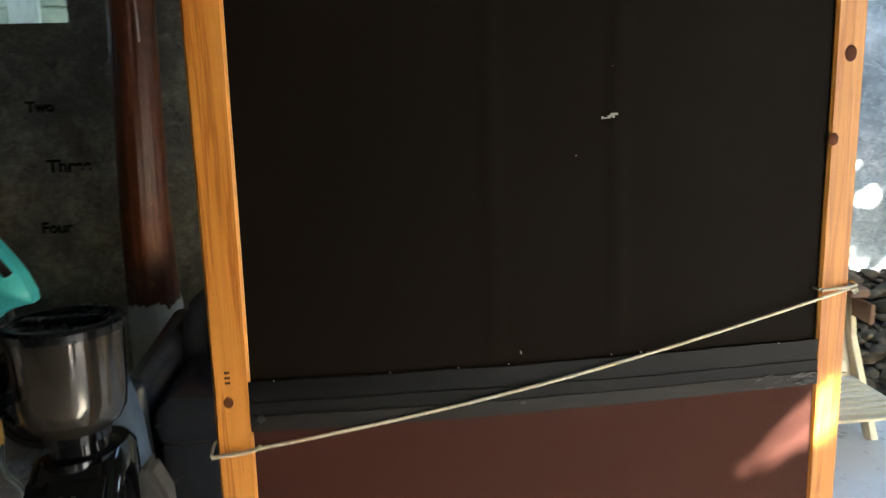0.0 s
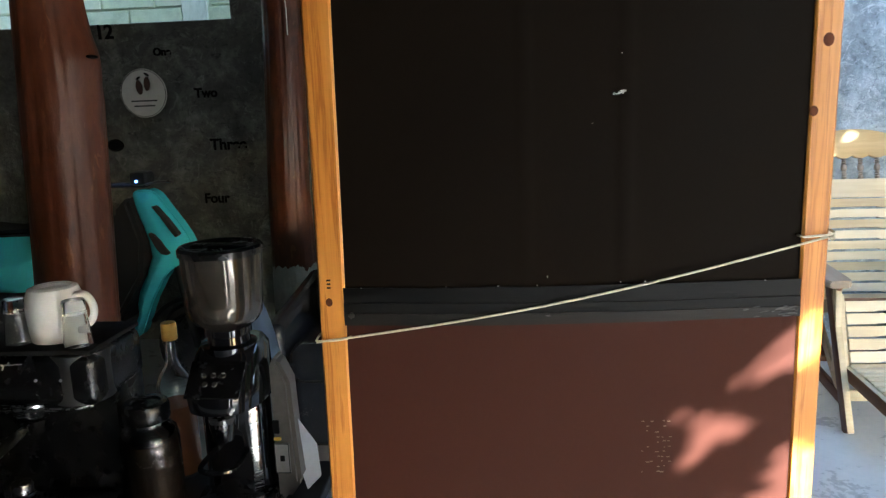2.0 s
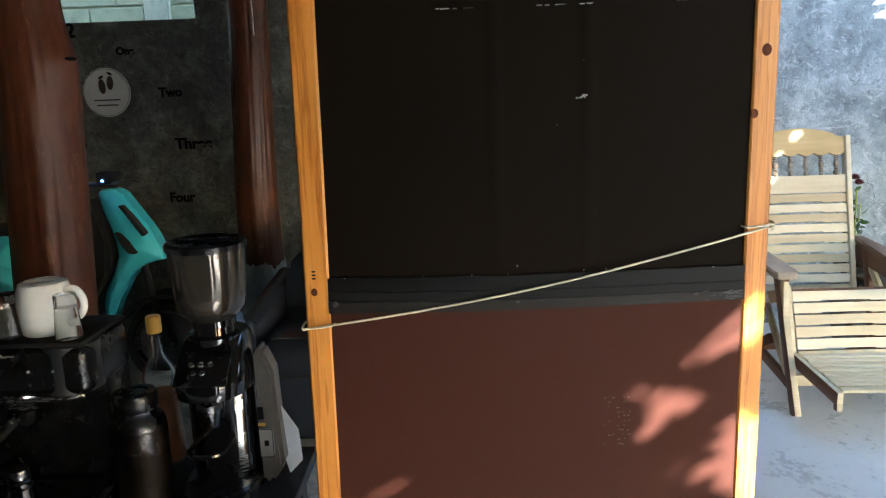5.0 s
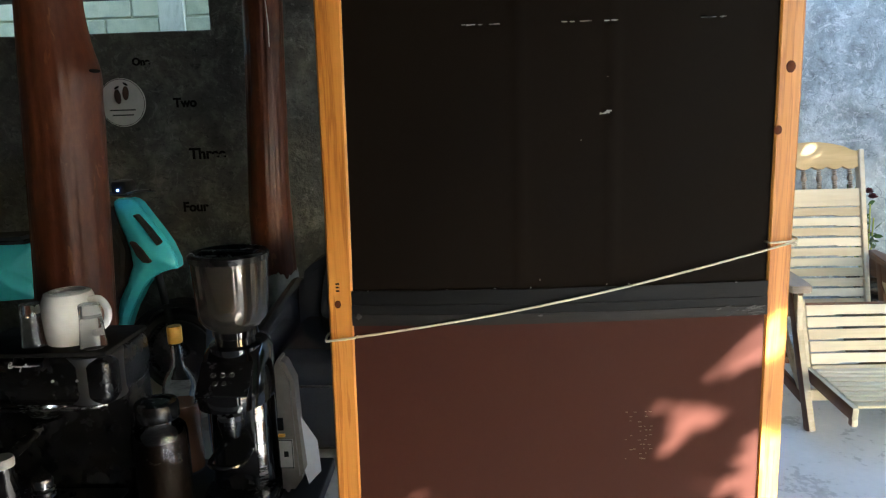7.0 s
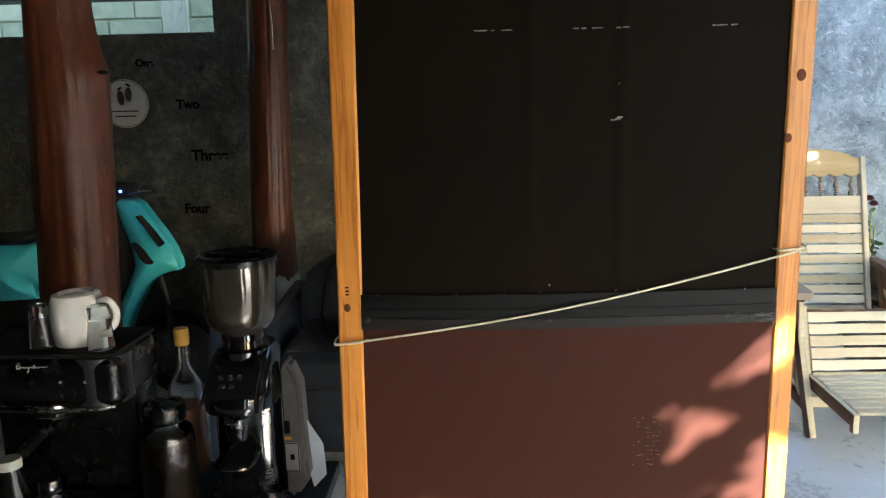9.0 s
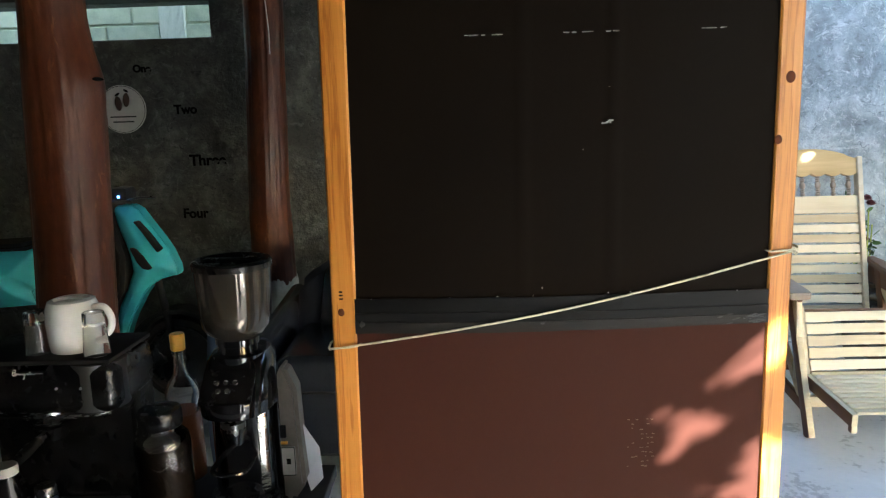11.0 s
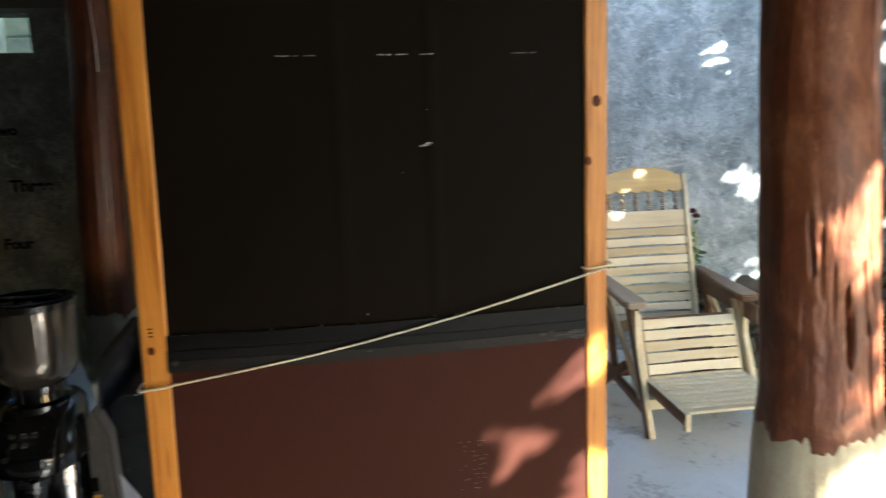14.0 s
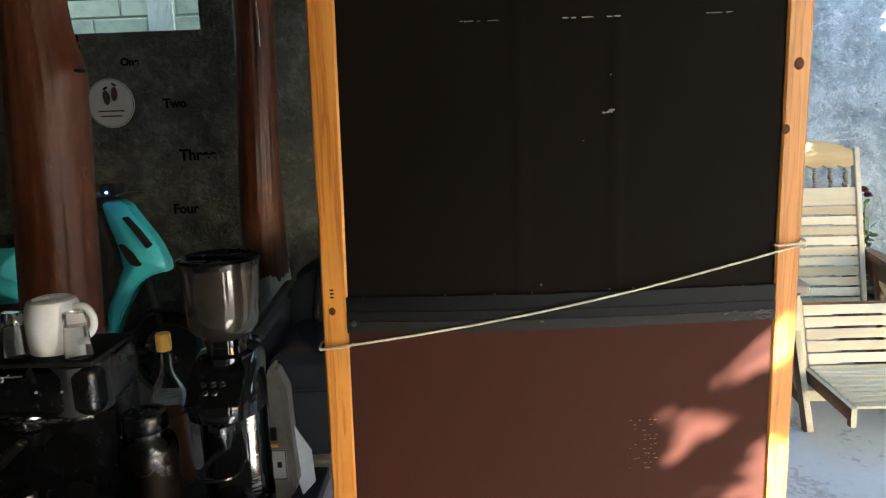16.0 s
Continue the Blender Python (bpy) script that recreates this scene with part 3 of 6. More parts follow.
# ---- logs ----
def log_bm(points, radii, segs=40, seed=1.0, knots=(), cracks=0.006, grooves=(), torn=0.0, coat=0.0):
    """A peeled tree trunk with swellings, flutes and shallow cracks."""
    pts = [Vector(p) for p in points]
    zs = [p.z for p in pts]
    b = bmesh.new()
    rings = []
    n = int((zs[-1] - zs[0]) / (0.009 if torn else 0.02))
    for k in range(n + 1):
        z = zs[0] + (zs[-1] - zs[0]) * k / n
        cx = np.interp(z, zs, [p.x for p in pts])
        cy = np.interp(z, zs, [p.y for p in pts])
        r = np.interp(z, zs, radii)
        ring = []
        for i in range(segs):
            a = 2 * math.pi * i / segs
            d = Vector((math.cos(a), math.sin(a), 0))
            q = r * (1 + 0.05 * noise.noise(Vector((d.x * 1.2, d.y * 1.2, z * 1.1 + seed * 9))) + 0.025 * noise.noise(Vector((d.x * 4, d.y * 4, z * 2.5 + seed * 5))))
            q += cracks * min(0, noise.noise(Vector((d.x * 9, d.y * 9, z * 1.3 + seed))) + 0.1) * 2
            if torn and 0.66 < z < 1.5:
                fade = min(1, (z - 0.66) * 12, (1.5 - z) * 2.5)
                side = max(0.25, math.cos(a - radians(-95)))
                chip = noise.noise(Vector((d.x * 5, d.y * 5, z * 9 + 4))) + 0.6 * noise.noise(Vector((d.x * 14, d.y * 14, z * 24)))
                fibre = abs(noise.noise(Vector((d.x * 18, d.y * 18, z * 12)))) + 0.5 * abs(noise.noise(Vector((d.x * 36, d.y * 36, z * 30))))
                deg = math.degrees((a + math.pi) % (2 * math.pi) - math.pi)
                edge = -127 + 9 * noise.noise(Vector((0, 2, z * 13))) + 4 * noise.noise(Vector((0, 5, z * 40)))
                drop = min(1, max(0, (1.27 + 0.04 * noise.noise(Vector((d.x * 9, d.y * 9, 3))) - z) * 14))
                q -= 0.0065 * min(fade, drop) / (1 + math.exp(-(deg - edge) / 1.3)) * (deg < -10)
                q -= torn * fade * side * (0.7 / (1 + math.exp(-(chip - 0.16) * 26)) + 0.8 * max(0, 0.22 - fibre) * (1 if chip > 0.1 else 0.15))
            for ka, kz, kh, kr in knots:
                da = (a - ka + math.pi) % (2 * math.pi) - math.pi
                q += kh * math.exp(-((da * r) ** 2 + (z - kz) ** 2) / kr ** 2)
            for ga, z0, z1, gd, gw in grooves:
                if z0 < z < z1:
                    da = (a - radians(ga) - 0.06 * noise.noise(Vector((z * 6, ga, 0))) + math.pi) % (2 * math.pi) - math.pi
                    q -= gd * math.exp(-(da * r / gw) ** 2) * min(1, (z - z0) * 30, (z1 - z) * 30)
            q -= 0.014 * min(1, max(0, coat - z) * 25)
            ring.append(b.verts.new((cx + d.x * q, cy + d.y * q, z)))
        rings.append(ring)
    for a, c in zip(rings, rings[1:]):
        for i in range(segs):
            b.faces.new((a[i], a[(i + 1) % segs], c[(i + 1) % segs], c[i]))
    b.faces.new(rings[0]), b.faces.new(rings[-1])
    return b


def painted_log(name, points, radii, paint_z, label, seed, paint_label, segs=80, knots=(), paint="log_paint", cracks=0.006, wood="log", grooves=(), torn=0.0):
    """A log post whose foot is coated: the coat is a slightly thicker sleeve with a ragged upper edge."""
    base = Vector((points[0][0], points[0][1], 0))
    post = thing(name, base, label, "post")
    local = [Vector(p) - base for p in points]
    part("trunk", log_bm(local, radii, segs, seed, knots, cracks, grooves, torn, paint_z - 0.04), wood, post, angle=70)
    zs = [p.z for p in local]
    b = bmesh.new()
    segs2 = 220
    top = [paint_z + 0.028 * noise.noise(Vector((math.cos(i * 0.02856) * 2.2, math.sin(i * 0.02856) * 2.2, seed * 3))) + 0.018 * noise.noise(Vector((math.cos(i * 0.02856) * 8, math.sin(i * 0.02856) * 8, seed))) + 0.006 * noise.noise(Vector((math.cos(i * 0.02856) * 30, math.sin(i * 0.02856) * 30, seed))) for i in range(segs2)]
    rings = []
    n = 40
    for k in range(n + 1):
        ring = []
        for i in range(segs2):
            a = 2 * math.pi * i / segs2
            z = top[i] * k / n
            r = np.interp(z, zs, radii) * (1.015 + 0.03 * noise.noise(Vector((math.cos(a) * 1.3, math.sin(a) * 1.3, z * 2 + seed)))) + 0.004 * min(1, (n - k) / 2.5) - 0.003 * (k == n) + 0.0025 * noise.noise(Vector((math.cos(a) * 9, math.sin(a) * 9, z * 22))) * min(1, k / 10)
            ring.append(b.verts.new((np.interp(z, zs, [p.x for p in local]) + r * math.cos(a), np.interp(z, zs, [p.y for p in local]) + r * math.sin(a), z)))
        rings.append(ring)
    for a, c in zip(rings, rings[1:]):
        for i in range(segs2):
            b.faces.new((a[i], a[(i + 1) % segs2], c[(i + 1) % segs2], c[i]))
    part("painted_foot", b, paint, post, paint_label, angle=70)
    return post


rng = random.Random(21)
GROOVES = [(-98, 0.83, 1.06, 0.022, 0.006), (-93, 0.88, 1.0, 0.016, 0.008), (-72, 0.66, 0.97, 0.02, 0.005), (-67, 1.0, 2.2, 0.009, 0.003), (-76, 0.9, 1.12, 0.011, 0.003), (-133, 1.06, 1.25, 0.011, 0.006), (-122, 1.0, 1.2, 0.009, 0.004), (-58, 0.68, 1.1, 0.011, 0.003), (-112, 0.95, 1.12, 0.006, 0.004)]
GROOVES += [(rng.uniform(-140, -45), z0, z0 + rng.uniform(0.05, 0.2), rng.uniform(0.003, 0.009), rng.uniform(0.002, 0.004)) for z0 in [rng.uniform(0.7, 1.0) for k in range(6)]]
bar_post = painted_log("log_post", [(-0.937, 1.45, 0), (-0.937, 1.45, 0.93), (-0.907, 1.45, 1.46), (-0.911, 1.45, 1.72), (-0.9, 1.45, 2.302)], [0.1, 0.097, 0.094, 0.077, 0.078], 0.5,
            "reddish-brown varnished log post beside the coffee counter", 1.0, "white painted foot", knots=[(-0.25, 1.56, 0.02, 0.065)])
scar = lathe([(0, 0.004), (0.6, 0.003), (1, -0.004)], 20)
bmesh.ops.transform(scar, matrix=Matrix.Translation((0.03 + 0.113 * math.cos(-0.242), 0.113 * math.sin(-0.242), 1.566)) @ pose(0, 0, 0, 90, 0, 76.2) @ Matrix.Diagonal((0.02, 0.005, 1, 1)), verts=scar.verts)
part("knot_scar", scar, "ink", bar_post, "dark knot scar")
painted_log("log_post", [(-0.983, 3.55, 0), (-0.987, 3.55, 0.6), (-0.99, 3.55, 1.0), (-0.976, 3.55, 1.36), (-0.96, 3.55, 1.74), (-0.94, 3.55, 2.302)], [0.128, 0.12, 0.111, 0.107, 0.104, 0.103], 0.6,
            "reddish-brown varnished log post standing near the cement wall", 2.0, "greyed white painted foot", paint="old_white")
painted_log("log_post", [(1.465, 1.36, 0), (1.462, 1.36, 0.4), (1.456, 1.36, 0.75), (1.424, 1.36, 1.18), (1.40, 1.36, 1.6), (1.395, 1.36, 2.302)], [0.178, 0.172, 0.152, 0.142, 0.134, 0.13], 0.655,
            "weathered reddish-brown log post with long cracks beside the garden", 3.0, "cream painted foot", segs=340, cracks=0.0006, wood="log_rough", grooves=GROOVES, torn=0.0032,
            knots=[(radians(-126), 1.21, 0.009, 0.035), (radians(-118), 1.4, 0.006, 0.06), (radians(-90), 1.48, 0.008, 0.05)])

# ---- the screen panel ----
PY = 0.80


def screen_panel():
    root = thing("screen_panel", (0.245, PY, 0), "brown plastic screen stretched on a pine frame, tied with rope", "screen")
    dx, dy = -0.245, -PY
    def loc(x, y, z):
        return (x + dx, y + dy, z)
    def stile(x0b, x1b, x0t, x1t, name="stile"):
        b = bmesh.new()
        n = 40
        rings = []
        for k in range(n + 1):
            z = 2.2 * k / n
            f = (z - 0.777) / (1.616 - 0.777)
            w = 0.0012 * noise.noise(Vector((x0b * 9, 0, z * 3)))
            xa, xb = x0b + (x0t - x0b) * f + w, x1b + (x1t - x1b) * f + w
            c = 0.003
            rings.append([b.verts.new(loc(*p, z)) for p in ((xa + c, PY), (xb - c, PY), (xb, PY + c), (xb, PY + 0.038), (xa, PY + 0.038), (xa, PY + c))])
        for a, c2 in zip(rings, rings[1:]):
            for i in range(6):
                b.faces.new((a[i], a[(i + 1) % 6], c2[(i + 1) % 6], c2[i]))
        b.faces.new(rings[0]), b.faces.new(rings[-1])
        return part(name, b, "pine", root, "orange-varnished pine upright", smooth=False)
    left = stile(-0.137, -0.097, -0.128, -0.085)
    right = stile(0.589, 0.625, 0.586, 0.624)
    part("rail", box(-0.338, 0.346, 0.004, 0.036, 2.14, 2.18, 0.003), "pine", root, smooth=False)
    part("rail", box(-0.338, 0.346, 0.004, 0.036, 0.10, 0.14, 0.003), "pine", root, smooth=False)
    # knots and nail holes
    for st, x, z, r in ((right, 0.605, 1.497, 0.0075), (right, 0.591, 1.401, 0.006), (left, -0.117, 1.133, 0.0055)):
        b = lathe([(0, 0.0006), (r * 0.6, 0.0012), (r, 0)], 14)
        bmesh.ops.transform(b, matrix=Matrix.Translation(loc(x, PY - 0.0002, z)) @ pose(0, 0, 0, 90) @ Matrix.Diagonal((1, 1.25, 1, 1)), verts=b.verts)
        part("wood_knot", b, "knot", st)
    for k in range(3):
        part("pencil_mark", box(-0.119 + dx, -0.113 + dx, -0.001, 0.0005, 1.155 + 0.006 * k, 1.1575 + 0.006 * k), "ink", left, smooth=False)
    # sheets: each a gently rippled skin with thickness
    def sheet(name, x0, x1, z0, z1, y, material, folds, label, ripple=0.0012):
        b = bmesh.new()
        nx, nz = 70, 40
        def yy(x, z):
            v = ripple * noise.noise(Vector((x * 5, z * 2.2, y * 50)))
            for fx, fh in folds:
                v -= fh * math.exp(-((x - fx - 0.004 * noise.noise(Vector((0, z * 3, fx)))) / 0.006) ** 2)
            return y + v
        lo = [[b.verts.new(loc(x0 + (x1 - x0) * i / nx, yy(x0 + (x1 - x0) * i / nx, z0 + (z1 - z0) * j / nz), z0 + (z1 - z0) * j / nz)) for i in range(nx + 1)] for j in range(nz + 1)]
        for j in range(nz):
            for i in range(nx):
                b.faces.new((lo[j][i], lo[j][i + 1], lo[j + 1][i + 1], lo[j + 1][i]))
        geo = bmesh.ops.extrude_face_region(b, geom=b.faces[:])
        bmesh.ops.translate(b, vec=(0, 0.002, 0), verts=[v for v in geo["geom"] if isinstance(v, bmesh.types.BMVert)])
        return part(name, b, material, root, label)
    up = sheet("upper_sheet", -0.094, 0.589, 1.14, 2.16, PY + 0.006, "tarp_dark", [(0.19, 0.002), (0.335, 0.0016), (0.34, 0.001)], "blackish brown plastic sheet with upright folds")
    lowp = sheet("lower_sheet", -0.099, 0.590, 0.12, 1.128, PY + 0.0035, "tarp_brown", [], "matt reddish-brown plastic sheet, scuffed")
    # band of tape layers, slightly sagging towards the left
    def strip(name, zl0, zl1, zr0, zr1, y, material, x0=-0.094, x1=0.589, sag=0.004):
        b = bmesh.new()
        n = 60
        rows = []
        for i in range(n + 1):
            f = i / n
            x = x0 + (x1 - x0) * f
            s = -sag * math.sin(math.pi * f) + 0.0012 * noise.noise(Vector((x * 12, zl0 * 40, 0)))
            za, zb = zl0 + (zr0 - zl0) * f + s, zl1 + (zr1 - zl1) * f + s + 0.0008 * noise.noise(Vector((x * 40, 3, zl1)))
            rows.append([b.verts.new(loc(x, y + 0.0006 * noise.noise(Vector((x * 8, k, 1))), za + (zb - za) * k / 3)) for k in range(4)])
        for a, c in zip(rows, rows[1:]):
            for k in range(3):
                b.faces.new((a[k], c[k], c[k + 1], a[k + 1]))
        geo = bmesh.ops.extrude_face_region(b, geom=b.faces[:])
        bmesh.ops.translate(b, vec=(0, 0.0012, 0), verts=[v for v in geo["geom"] if isinstance(v, bmesh.types.BMVert)])
        return part(name, b, material, root, "dull black tape band")
    strip("tape_strip", 1.128, 1.155, 1.129, 1.159, PY + 0.0005, "tape")
    strip("tape_strip", 1.112, 1.131, 1.117, 1.133, PY - 0.0015, "tape")
    strip("tape_strip", 1.096, 1.115, 1.103, 1.119, PY - 0.003, "tape_grey", sag=0.005)
    rub = random.Random(12)
    for cx, cz, rx, rz in ((-0.082, 1.112, 0.006, 0.006), (0.22, 1.108, 0.004, 0.002)):
        ring = [(cx + dx + rx * rub.uniform(0.55, 1.1) * math.cos(k * 0.314), cz + rz * rub.uniform(0.5, 1.1) * math.sin(k * 0.314)) for k in range(20)]
        part("worn_patch", outline(ring, "y", -0.0044, -0.0032), "tape_worn", root, "grey rubbed spot", smooth=False)
    for k in range(30):
        cx, cz = 0.586 - abs(rub.gauss(0, 0.03)), 1.112 + rub.gauss(0, 0.005)
        rx, rz = rub.uniform(0.002, 0.009), rub.uniform(0.0003, 0.0012)
        cz, cx = min(max(cz, 1.103), 1.119), min(cx, 0.587 - rx)
        ring = [(cx + dx + rx * math.cos(q * 0.628) * rub.uniform(0.7, 1.1), cz + rz * math.sin(q * 0.628) * rub.uniform(0.6, 1.2) + 0.15 * rx * math.cos(q * 0.628)) for q in range(10)]
        part("rub_mark", outline(ring, "y", -0.0042, -0.0032), "tape_worn", root, "thin grey rub mark", smooth=False)
    for k in range(9):
        x, z = rub.uniform(-0.08, 0.57), 1.1575
        part("lint", box(x + dx, x + dx + rub.uniform(0.0006, 0.002), -0.0005, 0.0005, z - 0.003 * (x < 0.3), z - 0.003 * (x < 0.3) + rub.uniform(0.0006, 0.002)), "print", root, smooth=False)
    # bright dashes painted as light through slits near the top, and a chip of the sheet
    rng = random.Random(4)
    for cx, half in ((0.129, 0.03), (0.30, 0.045), (0.49, 0.022)):
        for k in range(11):
            x = cx + rng.uniform(-half, half)
            w = rng.uniform(0.0015, 0.005)
            part("light_dash", box(x - w + dx, x + w + dx, 0.002, 0.005, 1.5745 + rng.uniform(-0.0006, 0.0004), 1.5752 + rng.uniform(0, 0.0007)), "slit_light_chip", up, smooth=False)
    for x0, x1, z0, z1 in ((0.316, 0.3245, 1.4335, 1.435), (0.322, 0.327, 1.435, 1.437), (0.325, 0.333, 1.437, 1.4395), (0.315, 0.3165, 1.433, 1.436), (0.328, 0.3295, 1.434, 1.4375), (0.219, 0.2205, 1.166, 1.169), (0.326, 0.327, 1.49, 1.491), (0.285, 0.2862, 1.393, 1.394)):
        part("chip", box(x0 + dx, x1 + dx, 0.002, 0.0045, z0, z1), "slit_light_chip", up, smooth=False)
    # rubbed-off printed block: broken rows of pale dashes
    for row in range(11):
        for col in range(6):
            if rng.random() < (0.75 if col > 2 else 0.4 if row in (0, 9, 10) else 0.1):
                x, z = 0.364 + 0.0085 * col + rng.uniform(-0.002, 0.002), 0.848 + 0.0085 * row + rng.uniform(-0.0012, 0.0012)
                w = rng.uniform(0.0008, 0.0028)
                part("scuff", box(x - w + dx, x + w + dx, 0.0018, 0.0032, z, z + rng.uniform(0.0006, 0.0013)), "print_worn", lowp, smooth=False)
    return root


screen_panel()
# the rope across the screen, tied round both uprights
rp = thing("rope", (0.245, PY - 0.006, 1.07), "thin straw-coloured rope stretched slantwise across the screen", "rope")
p0, p1 = Vector((-0.385, 0.001, 0.0)), Vector((0.384, 0.001, 0.154))
pts = [p0.lerp(p1, i / 30) + Vector((0, 0, -0.017 * math.sin(math.pi * i / 30))) for i in range(31)]
part("cord", tube(pts, 0.0019, 8), "rope", rp)
for cx, cz, w in ((-0.360, 0.002, 0.024), (0.361, 0.1525, 0.022)):
    part("loop", tube([(cx - w, -0.001, cz), (cx + w, -0.001, cz + 0.004), (cx + w + 0.001, 0.048, cz + 0.004), (cx - w, 0.048, cz), (cx - w - 0.001, 0.0, cz + 0.001)], 0.0018, 8, smooth=3), "rope", rp)
part("knot", tube([(0.378, -0.003, 0.148), (0.381, -0.005, 0.151), (0.379, -0.005, 0.153), (0.376, -0.003, 0.151)], 0.0024, 8, smooth=5), "rope", rp)

hang = thing("hanging_string", (-0.897, 3.42, 1.79), "thin pale string hanging in front of a log post", "string")
part("strand", tube([(0, 0, 0), (0.001, 0.002, 0.12), (-0.008, 0.0, 0.3), (-0.012, 0.0, 0.96)], 0.003, 6), "cord", hang)


# ---- reclining chair ----
def notched_slat(x0, x1, y0, thick, v0, v1, origin, along, out, cut=0.0045):
    """A slat from x0 to x1 with its lower edge stepped in the middle; along: unit vector up the slope; out: its normal."""
    m = x0 + (x1 - x0) * 0.28, x0 + (x1 - x0) * 0.72
    pts = [(x0, v0), (m[0] - 0.012, v0), (m[0], v0 + cut), (m[1], v0 + cut), (m[1] + 0.012, v0), (x1, v0), (x1, v1), (x0, v1)]
    b = outline(pts, "z", -thick / 2, thick / 2, 0.0022)
    a, o = Vector(along), Vector(out)
    mat = Matrix(((1, a.x, o.x), (0, a.y, o.y), (0, a.z, o.z))).to_4x4()
    mat.translation = origin
    bmesh.ops.transform(b, matrix=mat, verts=b.verts)
    return b


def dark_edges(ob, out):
    """Brown colour on the narrow edges between slats."""
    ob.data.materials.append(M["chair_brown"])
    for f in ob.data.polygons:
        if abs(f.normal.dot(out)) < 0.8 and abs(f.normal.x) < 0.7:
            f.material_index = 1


def brown_side(ob, s):
    """The outer side of an upright is coloured darker brown."""
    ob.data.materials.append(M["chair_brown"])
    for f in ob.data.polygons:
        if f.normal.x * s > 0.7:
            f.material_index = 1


def reclining_chair():
    cx, cy = 1.875, 3.0
    root = thing("lounge_chair", (cx, cy, 0), "pale varnished wooden reclining lounge chair with slats and fold-out footrest", "chair")
    def L(x, y, z):
        return Vector((x - cx, y - cy, z))
    xl, xr = 1.615, 2.135
    # back
    b0, b1 = Vector((-0.004, 3.28 - cy, 0.40)), Vector((-0.004, 3.465 - cy, 1.185))
    along = (b1 - b0).normalized()
    out = Vector((0, -along.z, along.y))
    length = (b1 - b0).length
    hx = (xr - xl) / 2
    ox = (xl + xr) / 2 - cx
    for s in (-1, 1):
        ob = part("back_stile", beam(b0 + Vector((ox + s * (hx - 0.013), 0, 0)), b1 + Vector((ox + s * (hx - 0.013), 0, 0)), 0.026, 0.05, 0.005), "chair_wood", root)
        brown_side(ob, s)
    def on_back(u, v):
        return b0 + Vector((ox + u, 0, 0)) + along * v
    # crest rail with arched top and scalloped lower edge
    wv = hx - 0.026
    pts = [(-wv + 2 * wv * i / 24, length - 0.01 + 0.055 * math.sin(math.pi * (i / 24)) ** 0.8 * (1 if 2 < i < 22 else 0.75)) for i in range(25)]
    lowe = [(wv - 2 * wv * i / 42, length - 0.085 - 0.014 * abs(math.sin(math.pi * i / 7 + 0.0))) for i in range(43)]
    def flat(points, thick):
        b = outline(points, "z", -thick / 2, thick / 2, 0.002)
        mat = Matrix(((1, along.x, out.x), (0, along.y, out.y), (0, along.z, out.z))).to_4x4()
        mat.translation = b0 + Vector((ox, 0, 0))
        bmesh.ops.transform(b, matrix=mat, verts=b.verts)
        return b
    part("crest_rail", flat(pts + lowe, 0.022), "chair_amber", root, "arched crest rail with scalloped edge")
    rail_t, rail_b = length - 0.20, length - 0.29
    part("back_rail", flat([(-wv, rail_b), (wv, rail_b), (wv, rail_t), (-wv, rail_t)], 0.022), "chair_wood", root)
    prof = [(0.008, 0), (0.012, 0.006), (0.012, 0.012), (0.0065, 0.016), (0.0135, 0.022), (0.007, 0.027), (0.0135, 0.033), (0.0075, 0.038), (0.013, 0.046), (0.0145, 0.056), (0.013, 0.066), (0.0075, 0.074), (0.0135, 0.079), (0.007, 0.085), (0.0135, 0.09), (0.0065, 0.096), (0.012, 0.1), (0.008, 0.112)]
    rot = Matrix(((1, out.x, along.x), (0, out.y, along.y), (0, out.z, along.z))).to_4x4()
    for i in range(6):
        u = -wv + 2 * wv * (i + 0.5) / 6
        b = lathe(prof, 12)
        m = rot.copy()
        m.translation = on_back(u, rail_t)
        bmesh.ops.transform(b, matrix=m, verts=b.verts)
        part("spindle", b, "chair_grey", root, "small turned spindle")
    n = 10
    for i in range(n):
        v1 = rail_b - 0.006 - i * (rail_b / n)
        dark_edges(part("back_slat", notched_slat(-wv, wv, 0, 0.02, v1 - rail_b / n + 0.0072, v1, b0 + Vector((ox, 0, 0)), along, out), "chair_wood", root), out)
    # seat (slopes down to the back)
    s0, s1 = Vector((0, 2.93 - cy, 0.515)), Vector((0, 3.27 - cy, 0.40))
    sd = (s1 - s0).normalized()
    so = Vector((0, -sd.z, sd.y))
    for s in (-1, 1):
        part("seat_rail", beam(s0 + Vector((ox + s * (hx - 0.012), 0, -0.02)), s1 + Vector((ox + s * (hx - 0.012), 0, -0.02)), 0.024, 0.06, 0.004), "chair_wood", root)
    for i in range(5):
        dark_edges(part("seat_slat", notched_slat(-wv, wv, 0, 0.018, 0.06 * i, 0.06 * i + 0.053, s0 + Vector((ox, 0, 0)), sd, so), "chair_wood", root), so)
    # hanging calf panel
    c0, c1 = Vector((0, 2.80 - cy, 0.215)), Vector((0, 2.92 - cy, 0.52))
    cd = (c1 - c0).normalized()
    co = Vector((0, -cd.z, cd.y))
    cl = (c1 - c0).length
    for s in (-1, 1):
        part("calf_stile", beam(c0 + Vector((ox + s * (hx - 0.012), 0.012, -0.02)), c1 + Vector((ox + s * (hx - 0.012), 0.012, 0.02)), 0.026, 0.032, 0.004), "chair_wood", root)
